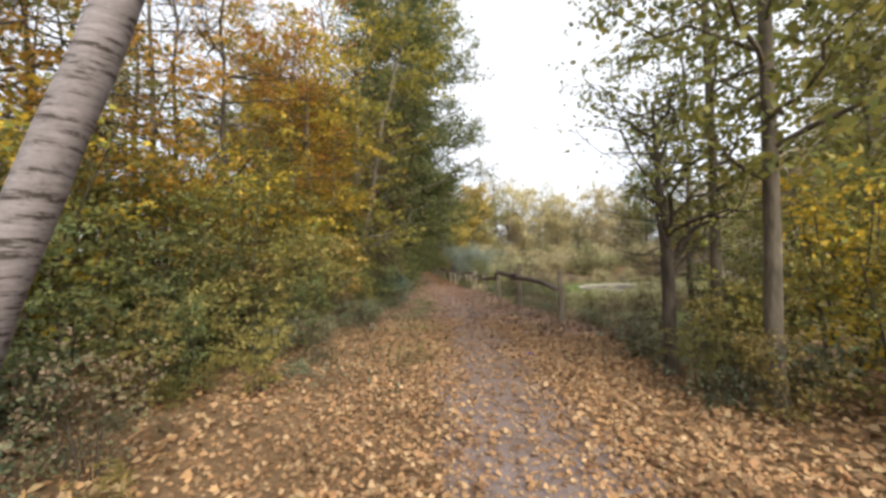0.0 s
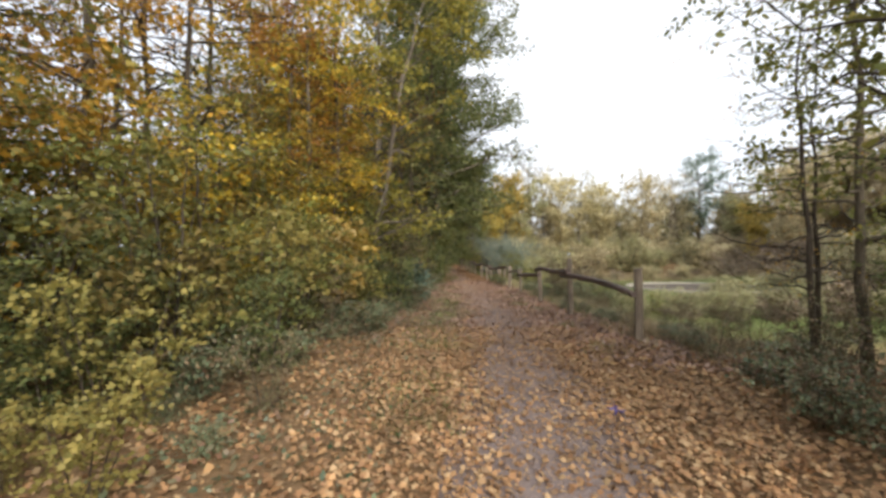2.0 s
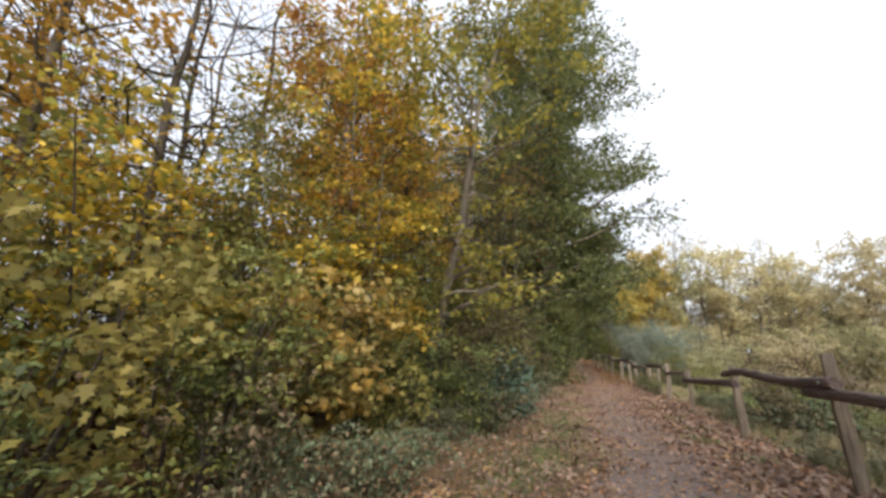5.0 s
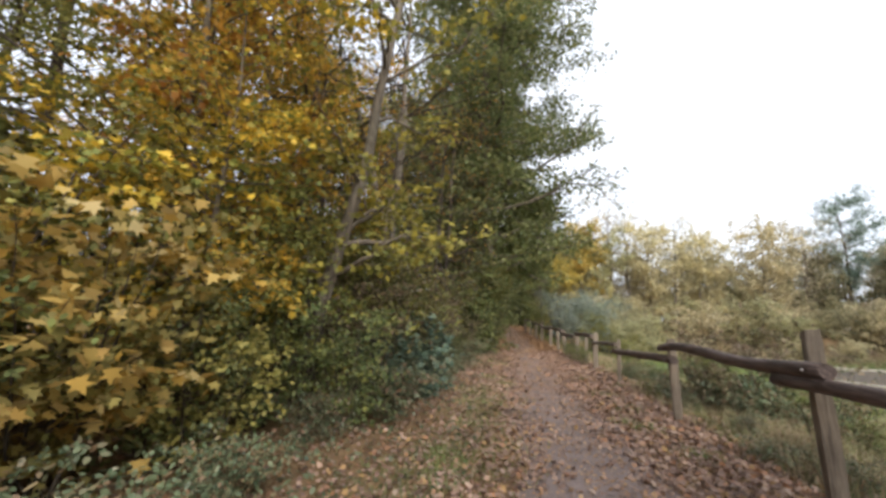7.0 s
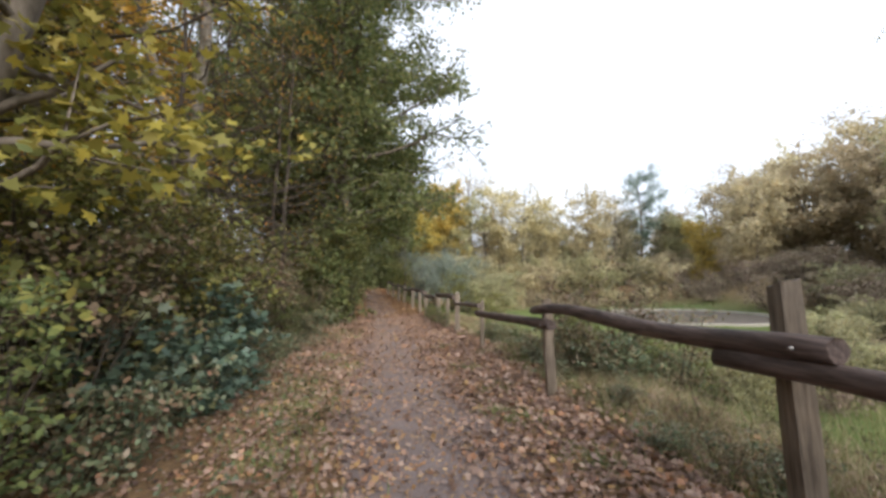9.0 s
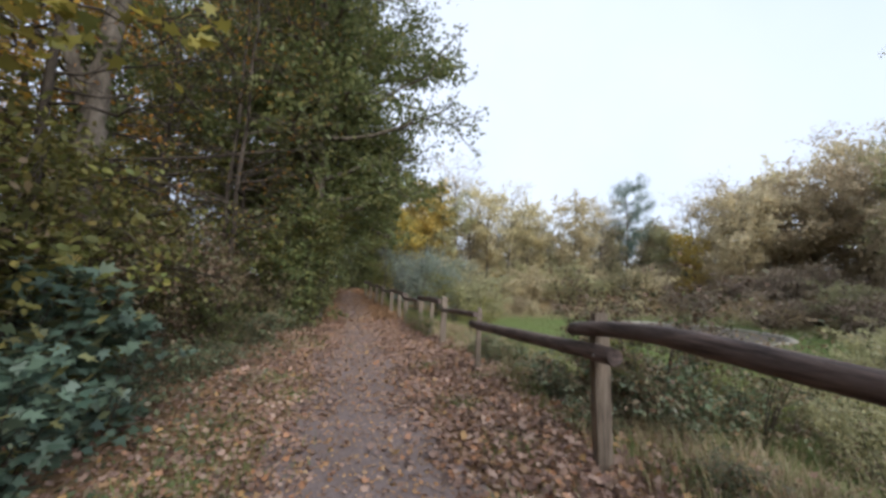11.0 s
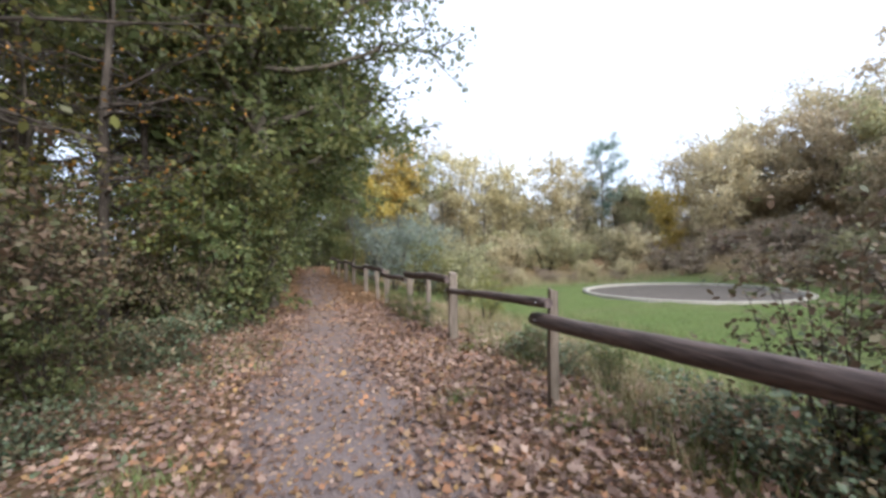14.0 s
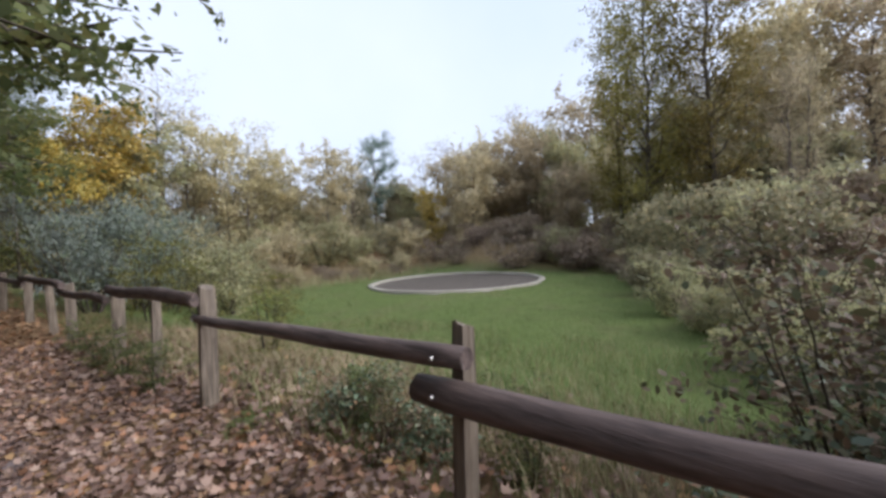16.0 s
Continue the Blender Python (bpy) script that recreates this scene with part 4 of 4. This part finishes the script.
# -- trees and scrub on the meadow side before the fence --
for key, x, y, s in (("alder_tree", 3.5, 4.3, 1.0), ("alder_tree", 4.05, 5.85, 0.95), ("broken_tree", 3.15, 5.4, 1.0), ("alder_tree", 5.5, 8.5, 0.8), ("alder_tree", 6.8, 4.6, 1.1), ("olive_tree", 7.8, 7.2, 0.9), ("bare_tree", 5.0, 8.7, 0.5), ("bare_tree", 5.3, 9.0, 0.45)):
    put(key, x, y, scale=s, group="trees beside the path")
for key, x, y, s in (("olive_shrub", 4.4, 3.9, 0.62), ("yellow_shrub", 5.0, 5.1, 0.8), ("pale_shrub", 4.3, 5.4, 0.7), ("olive_shrub", 5.7, 6.4, 0.8), ("green_shrub", 5.2, 7.4, 0.8), ("olive_shrub", 6.6, 5.4, 1.0), ("pale_shrub", 7.0, 3.5, 1.0), ("pale_shrub", 4.7, 2.9, 0.75), ("bramble", 4.0, 4.7, 0.7), ("bramble", 4.2, 6.3, 0.8), ("dry_shrub", 4.0, 7.3, 0.5), ("olive_shrub", 6.4, 8.0, 0.7), ("olive_shrub", 8.0, 5.8, 1.1), ("pale_shrub", 4.1, 3.3, 0.5), ("pale_shrub", 5.6, 4.0, 0.9), ("dry_shrub", 4.8, 8.4, 0.6), ("olive_shrub", 8.6, 3.6, 1.1), ("green_shrub", 6.2, 2.4, 0.9), ("bramble", 3.9, 2.6, 0.6), ("yellow_shrub", 7.2, 6.8, 0.8), ("pale_shrub", 3.35, 3.9, 0.4), ("pale_shrub", 3.6, 4.8, 0.5), ("olive_shrub", 3.2, 4.75, 0.28), ("bramble", 3.1, 4.4, 0.45), ("bramble", 3.4, 5.8, 0.55), ("dry_shrub", 3.3, 6.5, 0.35)):
    put(key, x, y, scale=s, group="scrub beside the path")
for x, y, s in ((3.9, 9.9, 0.4), (4.6, 10.8, 0.35), (3.3, 12.2, 0.32), (3.1, 13.2, 0.36), (5.4, 9.0, 0.5), (3.5, 6.6, 0.6), (3.7, 7.8, 0.6), (3.9, 9.2, 0.45), (3.3, 11.6, 0.35), (2.9, 14.0, 0.35), (3.0, 15.2, 0.3), (2.8, 16.2, 0.42), (3.2, 16.7, 0.68), (2.95, 17.5, 0.6), (3.8, 17.3, 0.9), (4.3, 16.8, 0.85), (3.7, 16.3, 0.7), (5.0, 17.2, 0.7), (2.5, 19.6, 0.45), (2.6, 20.6, 0.5)):
    put("bramble", x, y, scale=s, group="brambles along the fence")
for x, y, s in ((3.4, 17.5, 0.8), (3.75, 16.9, 0.9), (4.3, 17.3, 0.8), (4.7, 16.5, 0.75), (5.3, 17.0, 0.6), (3.2, 16.5, 0.5), (6.4, 16.8, 0.45), (7.6, 17.2, 0.5), (8.8, 17.2, 0.55)):
    put("dry_shrub", x, y, scale=s, group="brambles along the fence")
for x, y, s in ((3.3, 17.0, 0.36), (4.7, 17.2, 0.36), (5.6, 17.2, 0.3), (6.4, 16.6, 0.32)):
    put("olive_shrub", x, y, scale=s, group="brambles along the fence")
for x, y, s in ((2.9, 23.0, 0.35), (3.6, 24.6, 0.45), (3.0, 26.8, 0.55), (2.4, 28.5, 0.7)):
    put("olive_shrub", x, y, scale=s, group="shrubs along the fence")
for x, y, s in ((3.6, 8.6, 0.45), (4.4, 9.4, 0.4), (5.2, 10.2, 0.45), (4.0, 10.6, 0.35), (6.2, 9.6, 0.5), (3.5, 11.2, 0.3), (3.6, 13.6, 0.28), (7.2, 11.0, 0.5), (3.2, 10.2, 0.3), (3.4, 12.6, 0.3), (2.8, 13.4, 0.25), (3.5, 14.4, 0.35), (2.5, 19.9, 0.25)):
    put("dry_shrub", x, y, scale=s, group="shrubs along the fence")
for x, y, s in ((2.75, 18.9, 0.3), (3.1, 19.6, 0.26), (2.6, 20.2, 0.28), (1.62, 22.7, 0.3), (1.45, 23.5, 0.34), (1.3, 24.3, 0.3), (1.15, 25.6, 0.28)):
    put("green_shrub", x, y, scale=s, group="shrubs along the fence")
for x, y, s in ((1.6, 31.0, 0.9), (2.8, 33.0, 1.0), (4.0, 35.0, 1.0), (1.0, 35.5, 1.0)):
    put("willow", x, y, scale=s, group="willow thicket")
for x, y, s in ((5.0, 31.5, 0.8), (5.5, 35.5, 0.9), (7.5, 38.0, 0.9), (4.6, 38.5, 1.0)):
    put("far_shrub_green", x, y, scale=s, group="meadow shrubs")

# -- far edge of the meadow --
G_FAR = "far treeline"
put("pine", 32.2, 59.8, scale=1.0)
put("far_yellow", 4.0, 54.5, scale=0.85, group=G_FAR)
put("far_yellow", 0.8, 57, scale=0.72, group=G_FAR)
put("far_tan", 22.7, 55.6, scale=0.92, group=G_FAR)
put("bare_tree", 7.0, 37.6, scale=0.55, group="meadow shrubs")
for i in range(34):
    x = -14 + i * 2.1 + random.uniform(-0.8, 0.8)
    put(random.choice(("far_tan", "far_green", "far_bare", "far_tan", "far_bare")), x, 62 + random.uniform(-2, 9), scale=random.uniform(0.62, 0.9), group=G_FAR)
for i in range(26):
    put("far_shrub_green", -12 + i * 2.9 + random.uniform(-0.6, 0.6), 68 + random.uniform(-2, 3), scale=random.uniform(1.4, 2.0), group="hedge behind the treeline")
for i in range(34):
    x = 3 + i * 1.5 + random.uniform(-0.7, 0.7)
    put(random.choice(("far_shrub_tan", "far_shrub_green", "far_shrub_tan")), x, 48 + random.uniform(-3, 8), scale=random.uniform(0.8, 1.5), group="meadow shrubs")
for i in range(30):
    x, y = random.uniform(8, 34), random.uniform(38.5, 44)
    put(random.choice(("far_shrub_brown", "far_shrub_tan")), x, y, scale=random.uniform(0.3, 0.5), group="brown scrub")
for i in range(34):
    x, y = random.uniform(21, 34), random.uniform(14, 40)
    put("far_shrub_brown", x, y, scale=random.uniform(0.7, 1.2), group="brown scrub")
for key, x, y, s in (("far_bare", 8.0, 58.5, 1.0), ("far_bare", 10.2, 59.0, 0.9), ("far_tan", 12.2, 58.0, 0.8), ("far_bare", 14.5, 57.0, 0.8), ("far_tan", 17.5, 58.0, 0.7), ("far_green", 2.4, 56.0, 0.5), ("far_yellow", 1.6, 52.5, 0.5), ("far_green", -1.8, 57.0, 0.9), ("far_green", 6.2, 57.0, 0.8), ("far_bare", 27.5, 58.0, 0.75), ("far_green", 36.5, 57.0, 0.6), ("far_yellow", 32.5, 49.0, 0.42), ("far_tan", 36.5, 45.5, 0.75), ("far_tan", 39.5, 43.0, 0.85), ("far_tan", 41.0, 39.5, 0.9), ("far_green", 42.5, 36.0, 0.9), ("far_tan", 38.0, 50.0, 0.8)):
    put(key, x, y, scale=1.25 * s, group=G_FAR)
for n, (key, x, y, s) in enumerate((("far_bare", 43.0, 55.0, 1.0), ("far_tan", 45.5, 50.5, 1.05), ("far_bare", 46.5, 46.0, 1.2), ("far_tan", 48.0, 43.0, 1.15), ("far_bare", 48.5, 39.5, 1.3), ("far_tan", 49.5, 36.0, 1.3), ("far_bare", 40.5, 57.5, 0.9), ("far_bare", 30.0, 61.0, 0.8))):
    put(key, x, y, 47 * n, 1.2 * s, group=G_FAR)
for i in range(34):
    x, y = random.uniform(20, 36), random.uniform(12, 29)
    put(random.choice(("far_shrub_green", "far_shrub_green", "far_shrub_brown")), x, y, scale=random.uniform(0.7, 1.1), group="scrub on the bank")
for i in range(14):
    put("far_shrub_brown", 29 + random.gauss(0, 2.8), 35 + random.gauss(0, 2.6), scale=random.uniform(0.6, 0.95), group="brown scrub")
# wooded bank
for x, y, s in ((26.0, 24.2, 1.1), (26.5, 20.5, 1.15), (31.5, 25.6, 0.75), (24.0, 17.6, 1.1), (27.5, 17.0, 1.1), (29.5, 26.5, 1.0), (25.0, 14.0, 1.0), (33.0, 22.5, 0.65), (24.0, 10.0, 1.0)):
    put("bank_tree" if y > 18 and x < 30 else "bank_tree_thin", x, y, scale=s if y > 18 else 0.5 * s, group="trees on the bank")
for i in range(30):
    x, y = random.uniform(30, 52), random.uniform(2, 52)
    put(random.choice(("far_green", "far_tan", "far_tan", "far_bare")), x, y, scale=random.uniform(0.6, 0.95), group="trees on the bank")
for i in range(46):
    x = random.uniform(9, 24)
    y = 17.0 + 0.45 * (x - 1) - 1.5 - 9 * random.uniform(0, 1) ** 1.3
    put(random.choice(("far_shrub_green", "far_shrub_brown", "far_shrub_brown") if x > 15 else ("far_shrub_brown", "far_shrub_brown", "far_shrub_green")), x, y, scale=random.uniform(0.3, 0.45) * (1 + (x - 9) / 22), group="scrub on the bank")

for i in range(26):
    x, y = random.uniform(12.5, 21), random.uniform(15.5, 24.5)
    if y < 15.5 + 0.62 * (x - 10):
        put(random.choice(("far_shrub_green", "far_shrub_brown", "far_shrub_brown")), x, y, scale=random.uniform(0.8, 1.35), group="scrub on the bank")

for i in range(30):
    x = random.uniform(5.5, 17)
    y = 16.2 + 0.3 * (x - 5) + random.uniform(-1.4, 2.2) * min(1.0, (x - 3) / 8)
    put(random.choice(("far_shrub_brown", "far_shrub_brown", "far_shrub_green")), x, y, scale=random.uniform(0.2, 0.36) * (1 + max(0, x - 9) / 10), group="scrub on the bank")

# ---- litter and grass ----
def scatter_stuff(name, label, category, x, y, lift, size, mat, rng, shape, flat, droop=0.0, curl=0.25):
    pos = np.stack([x, y, land(x, y) + lift], -1)
    v, f = blades(rng, pos, size, shape, droop, flat, curl)
    return tagged(new(name, mesh_of(name, v, [f], mat)), label, category, kind="stuff")


rng = np.random.default_rng(9)


def litter_places(n, y0, y1, bare, power=1.0):
    """Drifts along both verges, thin on the trodden middle."""
    y = y0 + (y1 - y0) * rng.uniform(0, 1, n) ** power
    side = rng.choice([-1, 1], n)
    off = np.abs(rng.normal(0.95, 0.7, n))
    room = np.where(y < 8, 3.6, 2.2)
    off = np.where(side > 0, np.where(off > room, room * rng.uniform(0.4, 1, n), off * np.where(y < 8, 1.25, 1.0)), off * np.where(rng.uniform(size=n) < 0.36, np.where(y < 8, 3.4, 2.4), 1.1))
    x = path_x(y) + side * off
    keep = (off > 0.45 + 0.12 * np.sin(y * 1.7) + 0.1 * np.sin(y * 4.3) + rng.normal(0, 0.08, n)) | (rng.uniform(size=n) < bare)
    return x[keep], y[keep]


x, y = litter_places(62000, -0.8, 11, 0.36)
scatter_stuff("leaf_litter", "fallen tan and orange maple leaves lying on the ground", "leaf litter", x, y, rng.uniform(0.008, 0.05, len(x)), 0.022 + 0.04 * rng.uniform(0, 1, len(x)) ** 1.5, L_LITTER, rng, MAPLE, 0.75, 0.0, 0.6)
x, y = litter_places(50000, 9.5, 27, 0.2)
scatter_stuff("brown_leaf_litter", "small brown and pinkish fallen leaves along the path", "leaf litter", x, y, rng.uniform(0.006, 0.04, len(x)), 0.026 + 0.042 * rng.uniform(0, 1, len(x)) ** 1.4, L_LITTER2, rng, MAPLE, 0.75, 0.0, 0.7)
k = 30000
y = 27.5 * rng.uniform(0, 1, k) - 0.5
x = path_x(y) + rng.normal(0, 0.55, k)
scatter_stuff("path_leaf_litter", "small trodden pale brown leaves on the path", "leaf litter", x, y, rng.uniform(0.012, 0.026, k), 0.011 + 0.036 * rng.uniform(0, 1, k) ** 2.2, L_LITTER, rng, SIMPLE, 0.92, 0.0, 0.4)
k = 9000
y = rng.uniform(-0.5, 9.5, k)
x = np.where(rng.uniform(size=k) < 0.5, rng.uniform(-5.5, -1.5, k), rng.uniform(3.0, 6.5, k))
scatter_stuff("wood_leaf_litter", "brown leaves under the trees", "leaf litter", x, y, rng.uniform(0.01, 0.04, k), rng.uniform(0.04, 0.09, k), L_LITTER, rng, SIMPLE, 0.8, 0.0, 0.5)
x, y = litter_places(20000, 26, 50, 0.9)
scatter_stuff("far_leaf_litter", "orange-brown fallen leaves covering the far path", "leaf litter", x, y, rng.uniform(0.01, 0.03, len(x)), rng.uniform(0.07, 0.13, len(x)), L_LITTER, rng, OVAL, 0.9, 0.0, 0.4)


def grass(name, label, x, y, size, mat, seed, lean=1.25):
    rng = np.random.default_rng(seed)
    n = len(x)
    pos = np.stack([x, y, land(x, y) - 0.01], -1)
    yaw = rng.uniform(0, 2 * math.pi, n)
    tip = np.stack([np.cos(yaw), np.sin(yaw), np.full(n, lean)], -1) * size[:, None] * rng.uniform(0.6, 1, (n, 1)) / 1.6
    side = np.stack([-np.sin(yaw), np.cos(yaw), 0 * yaw], -1) * (size * 0.004 + 0.0022)[:, None]
    midp = pos + tip * np.array([0.35, 0.35, 0.62])
    v = np.stack([pos - side, pos + side, midp + side * 0.8, pos + tip, midp - side * 0.8], 1).reshape(-1, 3)
    first = (np.arange(n) * 5)[:, None]
    return tagged(new(name, mesh_of(name, v, [first + np.array([[0, 1, 2, 4]]), first + np.array([[4, 2, 3]])], mat)), label, "grass", kind="stuff")


rng = np.random.default_rng(10)
n = 60000
y = rng.uniform(11, 40, n)
x = fence_x(y) + 0.25 + 22 * rng.uniform(0, 1, n) ** 1.6
keep = (np.hypot(x - POOL[0], y - POOL[1]) > POOL[2] + 0.2) & (x < 24)
x, y = x[keep], y[keep]
grass("meadow_grass", "short green meadow grass around the pool", x, y, rng.uniform(0.08, 0.24, len(x)), L_GRASS, 1)
n = 26000
y = rng.uniform(12.5, 27, n)
x = fence_x(y) + 0.3 + 6 * rng.uniform(0, 1, n) ** 1.3
keep = np.sin(1.9 * x + y) + np.sin(2.7 * y - 1.3 * x) > -0.9
x, y = x[keep], y[keep]
grass("rough_grass", "long rough grass behind the fence", x, y, 0.1 + 0.28 * rng.uniform(0, 1, len(x)) ** 1.6, L_ROUGH, 7, 1.5)
n = 10000
y = rng.uniform(0, 24, n)
clump = np.sin(y * 2.1) + np.sin(y * 0.9 + 1) > 0.3
x = path_x(y) - 1.2 + rng.normal(0, 0.34, n)
x, y = x[clump], y[clump]
grass("verge_grass", "tufts of green grass along the path's edge", x, y, rng.uniform(0.06, 0.2, len(x)), L_GRASS, 2)
tx, ty = [], []
for cx, cy, k, sp in ((-0.75, 9.6, 400, 0.35), (-0.7, 10.6, 400, 0.35), (-0.75, 12.3, 400, 0.35), (1.98, 21.05, 260, 0.12), (1.55, 17.2, 220, 0.16), (1.75, 16.0, 160, 0.14), (1.3, 19.2, 140, 0.12), (2.1, 13.9, 220, 0.15), (2.2, 11.2, 200, 0.15), (2.3, 9.2, 260, 0.2), (1.5, 15.1, 120, 0.1), (2.05, 18.4, 160, 0.1), (-0.75, 15.4, 260, 0.2), (-0.9, 16.6, 300, 0.25), (-0.7, 13.0, 260, 0.2), (-0.55, 17.6, 160, 0.15), (-0.8, 11.5, 300, 0.3), (-0.6, 14.2, 300, 0.25), (-0.95, 18.4, 250, 0.2), (1.75, 14.9, 200, 0.14)):
    k *= 2
    tx.append(cx + rng.normal(0, sp, k))
    ty.append(cy + rng.normal(0, sp, k))
tx, ty = np.concatenate(tx), np.concatenate(ty)
grass("tuft_grass", "scattered tufts of green grass beside the path", tx, ty, rng.uniform(0.06, 0.18, len(tx)), L_GRASS, 4)
n = 30000
y = np.concatenate([rng.uniform(9, 26, n // 2), rng.uniform(36, 46, n // 2)])
x = np.concatenate([fence_x(y[: n // 2]) + np.abs(rng.normal(0.5, 0.6, n // 2)) + 0.7, rng.uniform(3, 30, n // 2)])
grass("dead_grass", "dry straw-coloured grass by the fence and meadow edge", x, y, np.where(np.arange(n) < n // 2, rng.uniform(0.12, 0.34, n), rng.uniform(0.3, 0.7, n)), L_DEADGRASS, 3, 1.6)

# weeds: dry stalks and leafy bits on both sides of the fence
rng = np.random.default_rng(12)
n = 13000
y = rng.uniform(5.5, 27, n)
x = fence_x(y) + 0.1 + np.abs(rng.normal(0, 1.3, n)) + np.where(y < 9, 0.6, 0.0)
keep = (x > path_x(y) + 1.25) & (np.sin(3.1 * x + 1.2 * y) + np.sin(2.3 * y - 1.1 * x) > -0.5)
x, y = x[keep], y[keep]
grass("fence_weeds", "dry straw stalks and wild grass along the fence", x, y, 0.08 + 0.3 * rng.uniform(0, 1, len(x)) ** 2, L_DEADGRASS, 6, 1.7)
k = 13000
y = rng.uniform(8, 27, k)
x = fence_x(y) + rng.normal(0.3, 0.75, k)
scatter_stuff("fence_leaf_litter", "brown fallen leaves caught under the fence", "leaf litter", x, y, rng.uniform(0.01, 0.08, k), rng.uniform(0.035, 0.08, k), L_LITTER2, rng, MAPLE, 0.6, 0.0, 0.6)
k = 9000
y = rng.uniform(5, 26, k)
x = path_x(y) - rng.uniform(1.2, 3.0, k)
scatter_stuff("verge_weeds", "low green herbs among dead leaves on the verge", "herbs", x, y, rng.uniform(0.02, 0.16, k) * np.clip(np.sin(2.0 * x) + np.sin(1.7 * y + x), 0.1, 1), rng.uniform(0.03, 0.08, k), L_BRAMBLE, rng, HEXED, 0.4, 0.0, 0.3)

# blue scrap on the path
bm = bmesh.new()
bmesh.ops.create_grid(bm, x_segments=6, y_segments=4, size=0.07)
for q in bm.verts:
    q.co.z = 0.03 + 0.02 * math.sin(60 * q.co.x) * math.cos(50 * q.co.y) + random.uniform(-0.01, 0.012)
bmesh.ops.solidify(bm, geom=bm.faces[:], thickness=0.002)
M_SCRAP, _n, _l, _b = material("blue_plastic", 0.4, 0.4)
_b.inputs["Base Color"].default_value = (0.05, 0.06, 0.3, 1)
me = bpy.data.meshes.new("plastic_scrap")
bm.to_mesh(me)
bm.free()
me.materials.append(M_SCRAP)
scrap = tagged(new("plastic_scrap", me), "crumpled dark blue plastic wrapper lying on the path", "litter")
scrap.matrix_basis = at_ground(1.62, 6.75, 30)

# kinds that were never set down
for ob, used in list(KINDS.values()):
    if not used:
        for o in (*ob.children_recursive, ob):
            bpy.data.objects.remove(o)
